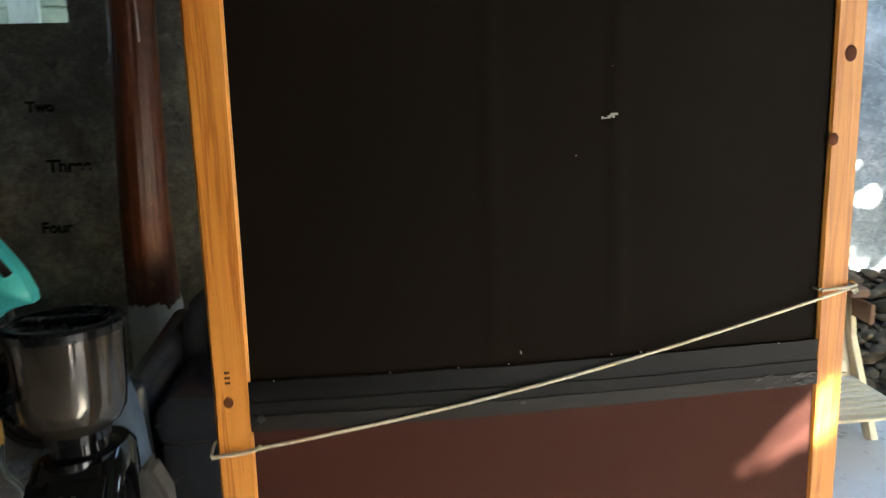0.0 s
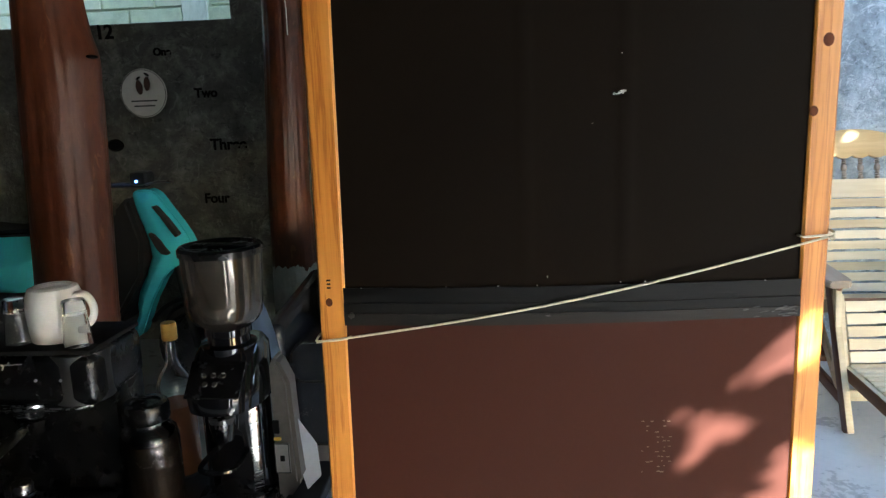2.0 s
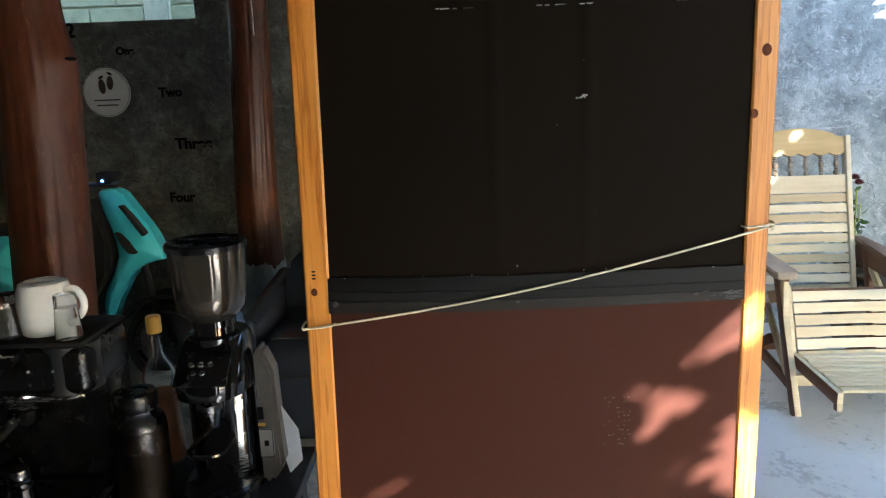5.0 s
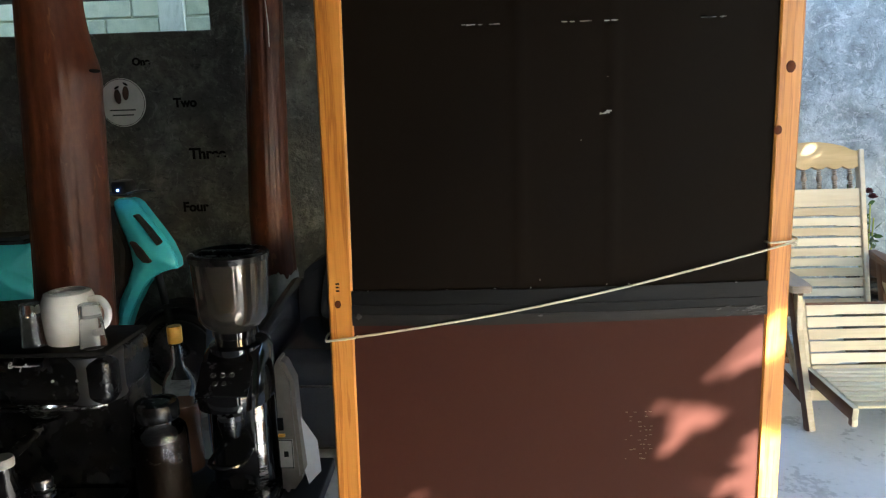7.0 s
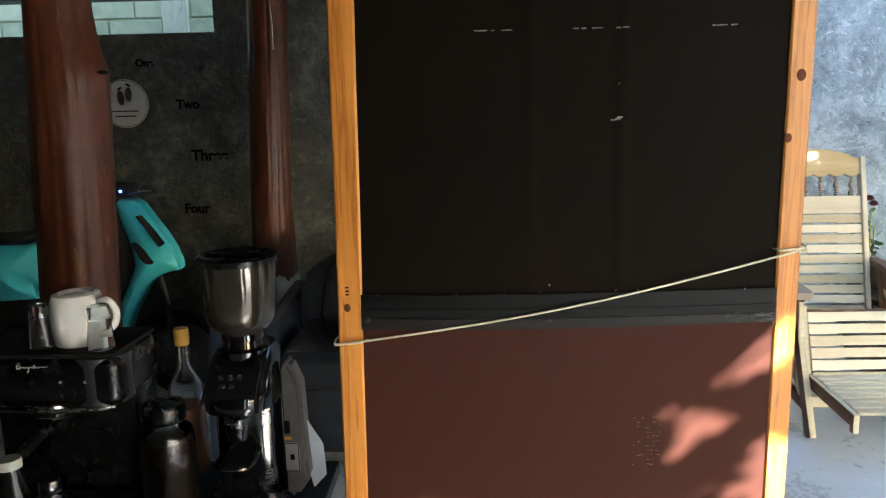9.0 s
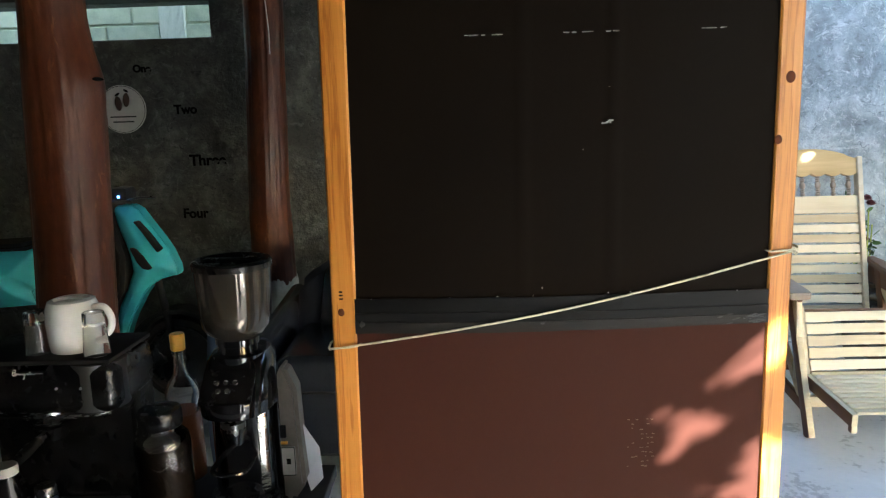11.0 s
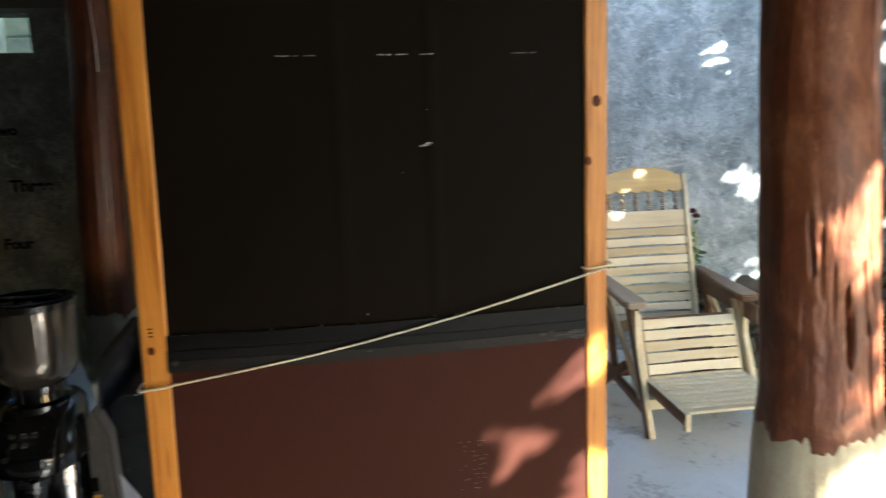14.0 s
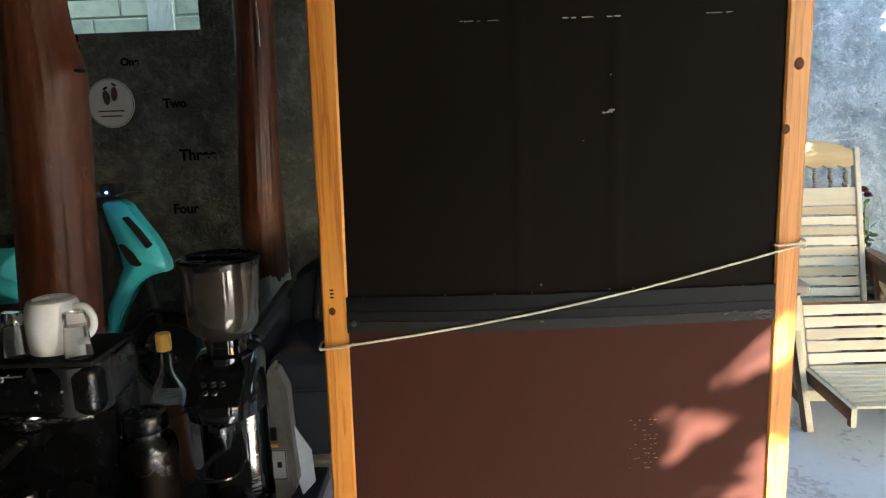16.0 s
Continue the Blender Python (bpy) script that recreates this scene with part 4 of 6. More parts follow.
    for i in range(6):
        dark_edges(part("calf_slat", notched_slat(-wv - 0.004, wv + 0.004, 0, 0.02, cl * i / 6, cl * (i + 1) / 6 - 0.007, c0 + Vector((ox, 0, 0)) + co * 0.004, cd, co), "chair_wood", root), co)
    # footrest sliding forward
    f0, f1 = Vector((0, 2.84 - cy, 0.235)), Vector((0, 2.405 - cy, 0.212))
    fd = (f1 - f0).normalized()
    fo = Vector((0, fd.z, -fd.y))
    if fo.z < 0:
        fo = -fo
    fl = (f1 - f0).length
    for s in (-1, 1):
        b = beam(f0 + Vector((ox + s * (hx - 0.014), 0, -0.01)), f1 + Vector((ox + s * (hx - 0.014), 0, -0.01)), 0.026, 0.058, 0.005)
        beam(f1 + Vector((ox + s * (hx - 0.014), 0.014, -0.03)), f1 + Vector((ox + s * (hx - 0.014), 0.014, -0.062)), 0.026, 0.032, 0.006, bm=b)
        brown_side(part("footrest_rail", b, "chair_wood", root), s)
    for i in range(9):
        v = fl * i / 9 + 0.004
        part("footrest_slat", notched_slat(-wv, wv, 0, 0.012, v, v + fl / 9 - 0.013, f0 + Vector((ox, 0, 0.018)), fd, fo, 0.0), "chair_wood", root)
    # side frames: legs, struts, arms
    for s in (-1, 1):
        x = ox + s * (hx + 0.022)
        def S(y, z):
            return Vector((x, y - cy, z))
        brown_side(part("front_leg", beam(S(2.69, 0), S(2.95, 0.588), 0.03, 0.055, 0.004), "chair_wood", root), s)
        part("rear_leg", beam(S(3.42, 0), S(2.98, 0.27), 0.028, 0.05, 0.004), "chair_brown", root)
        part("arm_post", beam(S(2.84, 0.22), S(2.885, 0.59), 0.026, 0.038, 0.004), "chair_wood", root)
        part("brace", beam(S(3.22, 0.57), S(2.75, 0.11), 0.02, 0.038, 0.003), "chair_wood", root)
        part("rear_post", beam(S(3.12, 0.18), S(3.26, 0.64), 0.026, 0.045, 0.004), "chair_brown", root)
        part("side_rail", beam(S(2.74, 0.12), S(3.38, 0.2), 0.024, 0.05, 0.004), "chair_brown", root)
        arm = [(2.82, -0.038), (2.835, -0.056), (2.86, -0.064), (3.02, -0.06), (3.30, -0.034), (3.36, -0.02), (3.36, 0.02), (3.30, 0.03), (3.02, 0.042), (2.86, 0.05), (2.835, 0.046), (2.82, 0.034)]
        b = outline([(x + s * 0.008 + v, y - cy) for y, v in arm], "z", -0.016, 0.016, 0.006)
        for v in b.verts:
            v.co.z += 0.60 + (v.co.y + cy - 2.70) * 0.10
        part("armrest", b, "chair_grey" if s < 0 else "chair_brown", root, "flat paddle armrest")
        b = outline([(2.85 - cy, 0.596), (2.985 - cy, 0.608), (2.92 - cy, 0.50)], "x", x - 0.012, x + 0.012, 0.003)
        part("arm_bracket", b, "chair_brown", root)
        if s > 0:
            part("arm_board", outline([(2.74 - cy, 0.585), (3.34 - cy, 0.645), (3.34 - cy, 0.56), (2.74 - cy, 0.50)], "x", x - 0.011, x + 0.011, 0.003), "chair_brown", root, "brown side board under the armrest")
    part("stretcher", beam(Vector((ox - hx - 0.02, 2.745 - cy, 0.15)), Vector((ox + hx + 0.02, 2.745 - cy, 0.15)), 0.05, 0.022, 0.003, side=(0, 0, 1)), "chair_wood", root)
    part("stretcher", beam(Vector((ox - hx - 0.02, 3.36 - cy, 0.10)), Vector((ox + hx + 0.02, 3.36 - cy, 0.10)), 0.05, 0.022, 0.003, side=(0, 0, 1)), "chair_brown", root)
    return root


chair = reclining_chair()
other = copy_thing(chair, pose(1.025, 3.0, 0, 0, 0, 3))
for ob in list(other.children):
    if ob.name.startswith(("footrest", "calf")):
        bpy.data.objects.remove(ob)
other["label"] = "pale wooden lounge chair with its footrest removed, behind the screen"

# thin black hanger on the plastered wall
hook = thing("wall_hanger", (1.76, WALL_Y, 1.88), "thin black metal hanger strip fixed to the plastered wall", "hanger")
part("strip", box(-0.005, 0.005, -0.008, -0.001, 0.02, 0.28, 0.001), "rubber", hook)
part("hook", tube([(0, -0.008, 0.03), (0.0, -0.02, 0.005), (0.0, -0.045, 0.0), (0.0, -0.05, 0.03)], 0.004, 8, smooth=4), "rubber", hook)
part("hook", tube([(0, -0.008, 0.25), (0.0, -0.03, 0.235), (0.0, -0.05, 0.25), (0.0, -0.052, 0.27)], 0.004, 8, smooth=4), "rubber", hook)

# potted flower behind the chair
pot = thing("potted_plant", (2.36, 3.72, 0), "dark red flowering plant in a clay pot by the wall", "plant")
part("pot", lathe([(0.0, 0), (0.09, 0), (0.125, 0.26), (0.135, 0.26), (0.135, 0.29), (0.118, 0.29), (0.11, 0.24), (0, 0.24)], 24), "clay", pot)
rng = random.Random(8)
for k in range(5):
    tip = Vector((-0.06 + rng.uniform(-0.07, 0.1), rng.uniform(-0.08, 0.05), 0.62 + 0.085 * k))
    part("stem", tube([(0, 0, 0.22), (tip.x * 0.3, tip.y * 0.3, 0.45), tip], 0.004, 6, smooth=4), "stem", pot)
    b = bmesh.new()
    for q in range(9):
        leaf_at = tip.lerp(Vector((0, 0, 0.35)), rng.uniform(0, 0.5)) + Vector((rng.uniform(-0.03, 0.03), rng.uniform(-0.03, 0.03), rng.uniform(-0.02, 0.02)))
        o = outline([(0, 0), (0.014, 0.018), (0.011, 0.04), (0, 0.055), (-0.011, 0.04), (-0.014, 0.018)], "z", -0.0006, 0.0006)
        join(b, o, Matrix.Translation(leaf_at) @ Euler((rng.uniform(-1.5, 1.5), rng.uniform(-1.5, 1.5), rng.uniform(0, 6.3))).to_matrix().to_4x4())
    part("leaves", b, "leaf", pot)
for fx, fz in ((-0.055, 0.93), (-0.03, 0.90), (-0.05, 0.70)):
    b = bmesh.new()
    for q in range(14):
        a = 2.4 * q
        o = outline([(0, 0), (0.012, 0.012), (0.01, 0.028), (0, 0.034), (-0.01, 0.028), (-0.012, 0.012)], "z", -0.0006, 0.0006)
        join(b, o, Matrix.Translation((fx, -0.03, fz)) @ Euler((0.25 + 0.08 * q, 0, a)).to_matrix().to_4x4())
    part("flower", b, "petal", pot, "dark red bloom")


# ---- coffee counter ----
TZ = 0.687
tb = thing("counter_table", (-0.9, 0.86, 0), "dark low coffee table used as a counter", "table")
part("tabletop", box(-0.75, 0.69, -0.30, 0.28, TZ - 0.03, TZ, 0.004), "table", tb, smooth=False)
for x in (-0.70, 0.64):
    for y in (-0.26, 0.24):
        part("leg", box(x - 0.025, x + 0.025, y - 0.025, y + 0.025, 0, TZ - 0.03, 0.004), "table", tb, smooth=False)


def espresso_machine():
    root = thing("espresso_machine", (-0.68, 0.92, TZ), "glossy black espresso machine with a warming top", "coffee machine")
    h = 0.352
    part("base", box(-0.15, 0.128, -0.08, 0.10, 0, 0.045, 0.008), "black_plastic", root)
    part("column", box(-0.148, 0.126, 0.0, 0.108, 0.04, h - 0.09, 0.01), "black_plastic", root)
    body = part("head", box(-0.15, 0.132, -0.07, 0.11, h - 0.105, h - 0.008, 0.02, segs=4), "black_plastic", root)
    part("corner_trim", lathe([(0, h - 0.1), (0.051, h - 0.1), (0.051, h - 0.012), (0, h - 0.012)], 40, (0.082, -0.02, 0)), "corner_steel", root, "brushed dark steel rounded corner")
    part("top_plate", box(-0.147, 0.129, -0.066, 0.106, h - 0.01, h, 0.004), "warming_top", root)
    part("rim", tube([(-0.1, -0.066, h - 0.107), (-0.02, -0.07, h - 0.108), (0.08, -0.067, h - 0.107), (0.112, -0.05, h - 0.106)], 0.0045, 8, smooth=4), "steel", root)
    for x in (-0.115, 0.04, 0.085):
        for z in (0.30, 0.275):
            b = lathe([(0, 0.003), (0.0022, 0.003), (0.0027, 0)], 12)
            bmesh.ops.transform(b, matrix=Matrix.Translation((x - 0.012, -0.07, z)) @ pose(0, 0, 0, 90), verts=b.verts)
            part("button", b, "print" if z > 0.29 and x > 0 else "steel", body)
    # brand script, as plain strokes
    pts = [(-0.05 + 0.0013 * u, -0.0712, 0.326 + 0.00125 * v) for u, v in ((0, 0), (2, 7), (5, 9), (6, 6), (2, 4.5), (6, 3), (5, 0), (1, 0.5), (9, 3), (10, 1), (12, 3), (13, 1), (15, 3), (16, 0.5), (18, 3), (17, -4), (15, -5), (19, 1), (22, 3), (23, 1), (26, 6), (26, 1), (28, 3), (31, 1), (33, 3), (40, 2.5), (44, 3.5))]
    part("badge", tube(pts, 0.00055, 5, smooth=5), "print", body, "pale script badge")
    b = lathe([(0, 0), (0.03, 0), (0.036, 0.012), (0.036, 0.03), (0, 0.03)], 24, (-0.02, -0.02, h - 0.137))
    part("group_head", b, "steel", root)
    b = lathe([(0, 0), (0.024, 0), (0.032, 0.012), (0.034, 0.028), (0, 0.028)], 24, (-0.02, -0.02, h - 0.168))
    join(b, tube([(-0.02, -0.05, h - 0.152), (-0.02, -0.1, h - 0.156), (-0.02, -0.15, h - 0.162)], [0.007, 0.011, 0.009], 10))
    part("portafilter", b, "black_plastic", root)
    part("drip_tray", box(-0.12, 0.11, -0.1, -0.005, 0.045, 0.055, 0.004), "dark_steel", root)
    return root


espresso_machine()


def hollow(profile_out, wall, bottom):
    """Outer then inner profile of a vessel open at the top."""
    inner = [(max(r - wall, 0.0), z) for r, z in reversed(profile_out) if z > bottom]
    return [(0, profile_out[0][1])] + profile_out + inner + [(0, bottom)]


mug = thing("mug", (-0.648, 0.925, TZ + 0.353), "thick white ceramic mug standing upside down on the machine", "mug")
part("cup", lathe([(0, 0.088), (0.036, 0.088), (0.036, 0.094), (0.031, 0.096), (0.033, 0.097), (0.041, 0.094), (0.0465, 0.08), (0.0485, 0.055), (0.047, 0.02), (0.045, 0.002), (0.0435, 0), (0.042, 0.003), (0.043, 0.03), (0.042, 0.075), (0, 0.08)], 40), "ceramic", mug)
part("handle", tube([(0.045, -0.008, 0.08), (0.066, -0.012, 0.082), (0.079, -0.014, 0.066), (0.079, -0.014, 0.046), (0.067, -0.012, 0.03), (0.046, -0.008, 0.026)], 0.0068, 12, smooth=6), "ceramic", mug)


def shot_glass(x, y):
    root = thing("shot_glass", (x, y, TZ + 0.353), "small clear shot glass upside down on the machine", "glass", "shot glasses")
    part("bowl", lathe([(0, 0.08), (0.0182, 0.08), (0.0192, 0.0785), (0.0192, 0.058), (0.0245, 0.001), (0.0238, 0), (0.0228, 0.001), (0.0176, 0.054), (0.0165, 0.056), (0, 0.056)], 32), "crystal", root)
    return root


shot_glass(-0.588, 0.885)
shot_glass(-0.706, 0.9)


def grinder():
    root = thing("coffee_grinder", (-0.362, 0.995, TZ), "glossy black electric coffee grinder with a smoked bean hopper", "coffee grinder")
    # body: rounded column, forward head with a sloped control face
    def loft(rings, hw0=None, n=40):
        b = bmesh.new()
        loops = []
        for z, yf, yb, hw in rings:
            cy, ry = (yf + yb) / 2, (yb - yf) / 2
            loops.append([b.verts.new((hw * math.copysign(abs(math.cos(t)) ** 0.82, math.cos(t)), cy + ry * math.copysign(abs(math.sin(t)) ** 0.82, math.sin(t)), z)) for t in (2 * math.pi * i / n for i in range(n))])
        for a, c in zip(loops, loops[1:]):
            for i in range(n):
                b.faces.new((a[i], a[(i + 1) % n], c[(i + 1) % n], c[i]))
        b.faces.new(loops[0]), b.faces.new(loops[-1])
        return b
    part("body", loft([(0.0, -0.045, 0.09, 0.068), (0.21, -0.045, 0.09, 0.068), (0.215, -0.108, 0.09, 0.07), (0.24, -0.112, 0.09, 0.071), (0.25, -0.108, 0.089, 0.07), (0.305, -0.05, 0.084, 0.064), (0.318, -0.035, 0.075, 0.055)]), "gloss_black", root, angle=35)
    part("base", loft([(0, -0.118, 0.092, 0.074), (0.022, -0.118, 0.092, 0.074), (0.028, -0.11, 0.088, 0.07)]), "black_plastic", root)
    a, c = Vector((0, -0.108, 0.25)), Vector((0, -0.05, 0.305))
    d = (c - a).normalized()
    nrm = Vector((0, -d.z, d.y))
    rot = Matrix(((1, d.x, nrm.x), (0, d.y, nrm.y), (0, d.z, nrm.z))).to_4x4()
    def face(bm, u, v, lift=0.0):
        m = rot.copy()
        m.translation = a + d * v + nrm * lift + Vector((u, 0, 0))
        bmesh.ops.transform(bm, matrix=m, verts=bm.verts)
        return bm
    panel = part("control_face", face(box(-0.05, 0.05, 0.0, 0.072, -0.004, 0.0015, 0.001), 0, 0), "black_plastic", root)
    for u, v in ((-0.022, 0.043), (-0.004, 0.043), (0.014, 0.043), (-0.016, 0.026), (0.002, 0.026)):
        part("button", face(lathe([(0, 0.002), (0.0048, 0.002), (0.0055, 0)], 14), u, v, 0.0015), "steel", panel)
    # chute and fork
    part("spout", lathe([(0, 0), (0.018, 0), (0.024, 0.03), (0.024, 0.045), (0, 0.045)], 20, (0, -0.07, 0.155)), "dark_steel", root)
    part("fork", tube([(-0.03, -0.04, 0.12), (-0.032, -0.11, 0.118), (0.0, -0.128, 0.118), (0.032, -0.11, 0.118), (0.03, -0.04, 0.12)], 0.005, 8, smooth=5), "gloss_black", root)
    # added steel strip stands in for the bright reflection on the rounded body
    b = box(-0.009, 0.009, -0.0015, 0.0015, 0.035, 0.205, 0.001)
    part("glint_strip", join(bmesh.new(), b, pose(0.047, -0.0385, 0, 0, 0, 30)), "steel", root, "polished steel strip added as the corner's streak reflection")
    # hopper
    part("collar", lathe([(0.0, 0.30), (0.05, 0.30), (0.052, 0.318), (0.04, 0.322), (0.038, 0.335), (0.043, 0.338), (0.043, 0.35), (0, 0.35)], 36), "gloss_black", root)
    hop = part("hopper", lathe([(0.035, 0.345), (0.043, 0.352), (0.058, 0.362), (0.066, 0.376), (0.069, 0.40), (0.0735, 0.488), (0.0715, 0.488), (0.067, 0.40), (0.064, 0.378), (0.056, 0.366), (0.041, 0.355), (0.033, 0.348)], 48, closed=True), "hopper", root)
    part("beans", lathe([(0, 0.35), (0.034, 0.352), (0.05, 0.363), (0.059, 0.375), (0.058, 0.378), (0, 0.383)], 36), "beans", root)
    b = lathe([(0, 0.484), (0.0705, 0.484), (0.0705, 0.489), (0.0765, 0.489), (0.077, 0.500), (0.073, 0.505), (0.066, 0.505), (0.062, 0.499), (0, 0.499)], 48)
    lid = part("lid", b, "black_plastic", root)
    part("lid_grip", box(-0.055, 0.055, -0.011, 0.011, 0.497, 0.507, 0.004), "black_plastic", lid)
    return root


grinder()

bt = thing("syrup_bottle", (-0.525, 1.09, TZ), "clear glass bottle half full of amber syrup with a yellow cap", "bottle")
op = [(0.034, 0), (0.037, 0.005), (0.037, 0.185), (0.035, 0.202), (0.028, 0.218), (0.0175, 0.234), (0.0125, 0.252), (0.0125, 0.292)]
part("flask", lathe(hollow(op, 0.0028, 0.006), 36), "crystal", bt)
part("syrup", lathe([(0, 0.0065), (0.0335, 0.0065), (0.0337, 0.155), (0, 0.155)], 36), "syrup", bt)
cap = lathe([(0.0, 0.292), (0.0148, 0.292), (0.0155, 0.296), (0.0155, 0.324), (0.014, 0.328), (0, 0.328)], 40)
part("cap", cap, "yellow_cap", bt)
part("ring", lathe([(0.0125, 0.282), (0.0142, 0.283), (0.0142, 0.29), (0.0125, 0.291)], 32, closed=True), "clear", bt)

jar = thing("coffee_jar", (-0.503, 0.925, TZ), "glass jar of ground coffee with a black lid", "jar")
op = [(0.05, 0), (0.053, 0.006), (0.053, 0.16), (0.049, 0.176), (0.038, 0.186), (0.038, 0.204)]
part("jar_glass", lathe(hollow(op, 0.003, 0.006), 40), "clear", jar)
part("coffee", lathe([(0, 0.0065), (0.049, 0.0065), (0.0495, 0.158), (0, 0.162)], 36), "beans", jar)
part("lid", lathe([(0, 0.195), (0.04, 0.195), (0.0412, 0.198), (0.0412, 0.222), (0.0385, 0.228), (0.027, 0.229), (0.025, 0.226), (0, 0.226)], 48), "black_plastic", jar)

for x, y, h, r, cp in ((-0.694, 0.745, 0.205, 0.019, "white_cap"), (-0.632, 0.75, 0.165, 0.017, "dark_steel")):
    sb = thing("small_bottle", (x, y, TZ), "small dark glass bottle with a pale cap" if cp == "white_cap" else "small clear bottle with a ringed cap", "bottle")
    op = [(r * 1.25, 0), (r * 1.35, 0.004), (r * 1.35, h * 0.7), (r * 0.9, h * 0.85), (r * 0.85, h - 0.012)]
    part("flask", lathe(hollow(op, 0.002, 0.004), 28), "gloss_black" if cp == "white_cap" else "smoke", sb)
    cb = lathe([(0, h - 0.014), (r, h - 0.016), (r * 1.03, h - 0.004), (r * 0.95, h), (0, h)], 28)
    if cp == "dark_steel":
        for k in range(3):
            join(cb, lathe([(r, h - 0.024 - 0.012 * k), (r * 1.12, h - 0.021 - 0.012 * k), (r, h - 0.018 - 0.012 * k)], 28))
    part("cap", cb, cp, sb)

# coffee bag: creased pouch whose white side flap stands out
bag = thing("coffee_bag", (-0.276, 1.0, TZ), "crumpled grey paper coffee bag with a white side flap", "bag")
def creased(points, y0, y1, bevel, amount):
    b = outline(points, "y", y0, y1, bevel)
    bmesh.ops.triangulate(b, faces=b.faces[:])
    for k in range(3):
        bmesh.ops.subdivide_edges(b, edges=[e for e in b.edges if e.calc_length() > 0.02], cuts=1)
        bmesh.ops.triangulate(b, faces=b.faces[:])
    for v in b.verts:
        if v.co.z > 0.004:
            v.co.y += amount * noise.noise(Vector((v.co.x * 22, 3, v.co.z * 14))) + amount * 0.6 * noise.noise(Vector((v.co.x * 55, 7, v.co.z * 40)))
    return b
part("pouch", creased([(-0.012, 0.0), (0.008, 0.0), (0.034, 0.036), (0.028, 0.172), (0.026, 0.24), (0.006, 0.286), (-0.004, 0.29), (-0.012, 0.27)], -0.02, 0.03, 0.008, 0.0016), "paper_dark", bag, "brownish grey paper pouch", angle=30)
b = creased([(0.022, 0.178), (0.036, 0.13), (0.05, 0.083), (0.053, 0.01), (0.034, 0.0), (0.03, 0.028)], 0.0, 0.004, 0.001, 0.002)
for v in b.verts:
    v.co.y += (v.co.x - 0.024) * 1.9
part("flap", b, "paper", bag, "white paper side flap", angle=30)
part("label_plate", box(-0.010, 0.018, -0.0275, -0.0225, 0.062, 0.122, 0.0008), "paper_label", bag, "small printed label")
for x0, x1, z0, z1 in ((-0.010, 0.018, 0.121, 0.1222), (-0.010, 0.018, 0.0618, 0.063), (0.0168, 0.018, 0.062, 0.122), (-0.010, -0.0088, 0.062, 0.122)):
    part("label_line", box(x0, x1, -0.0284, -0.0276, z0, z1), "ink", bag, smooth=False)
part("label_mark", box(0.000, 0.009, -0.0285, -0.0277, 0.086, 0.098, 0.0004), "ink", bag)
part("label_band", box(-0.010, 0.004, -0.0275, -0.0225, 0.128, 0.134, 0.0008), "yellow_cap", bag, "yellow printed band")
part("label_crest", box(-0.010, 0.002, -0.0275, -0.0225, 0.142, 0.168, 0.0008), "ink", bag)

# ---- words and logo on the wall: clock face in loose letters ----
clock = thing("wall_clock", (-1.985, WALL_Y, 1.55), "wall clock of loose black words round a white logo disc", "clock")
def words(text, x, z, size, bold=0.001):
    cu = bpy.data.curves.new("word", "FONT")
    cu.body, cu.size, cu.extrude, cu.offset = text, size, 0.003, bold
    cu.align_x, cu.align_y = "CENTER", "CENTER"
    tmp = bpy.data.objects.new("tmp", cu)
    scene.collection.objects.link(tmp)
    bpy.context.view_layer.update()
    me = bpy.data.meshes.new_from_object(tmp.evaluated_get(bpy.context.evaluated_depsgraph_get()))
    bpy.data.objects.remove(tmp)
    me.materials.clear()
    me.materials.append(M["ink"])
    ob = new("word", me)
    ob.parent = clock
    ob.location, ob.rotation_euler = (x + 1.985, -0.005, z - 1.55), (radians(90), 0, 0)
    return ob
words("12", -2.188, 1.91, 0.115, 0.003)
for text, x, z in (("One", -1.845, 1.785), ("Two", -1.60, 1.537), ("Three", -1.49, 1.228), ("Four", -1.595, 0.902)):
    words(text, x, z, {"One": 0.06, "Two": 0.075, "Three": 0.092, "Four": 0.082}[text], 0.003)
disc = lathe([(0, 0.0), (0.143, 0.0), (0.145, 0.004), (0.143, 0.008), (0, 0.008)], 64)
bmesh.ops.transform(disc, matrix=pose(0, -0.002, 0, 90), verts=disc.verts)
dk = part("disc", disc, "sign_white", clock, "round white sign with a coffee bean motif")
ring = lathe([(0.137, 0.009), (0.1395, 0.010), (0.1395, 0.008), (0.137, 0.008)], 64, closed=True)
bmesh.ops.transform(ring, matrix=pose(0, -0.002, 0, 90), verts=ring.verts)
part("ring", ring, "ink", dk)
for x, z, tilt, sx in ((-0.022, 0.035, -6, 1.0), (0.028, 0.055, 4, 0.95)):
    bean = bmesh.new()
    bmesh.ops.create_icosphere(bean, subdivisions=3, radius=1)
    bmesh.ops.transform(bean, matrix=Matrix.Translation((x, -0.011, z)) @ pose(0, 0, 0, 0, tilt, 0) @ Matrix.Diagonal((0.021 * sx, 0.004, 0.044 * sx, 1)), verts=bean.verts)
    part("bean", bean, "brown_ink", dk)
    leafb = bmesh.new()
    bmesh.ops.create_icosphere(leafb, subdivisions=2, radius=1)
    bmesh.ops.transform(leafb, matrix=Matrix.Translation((x * 1.1, -0.011, z + 0.054)) @ pose(0, 0, 0, 0, 30 * (1 if x > 0 else -1), 0) @ Matrix.Diagonal((0.018, 0.003, 0.007, 1)), verts=leafb.verts)
    part("leaf_mark", leafb, "ink", dk)
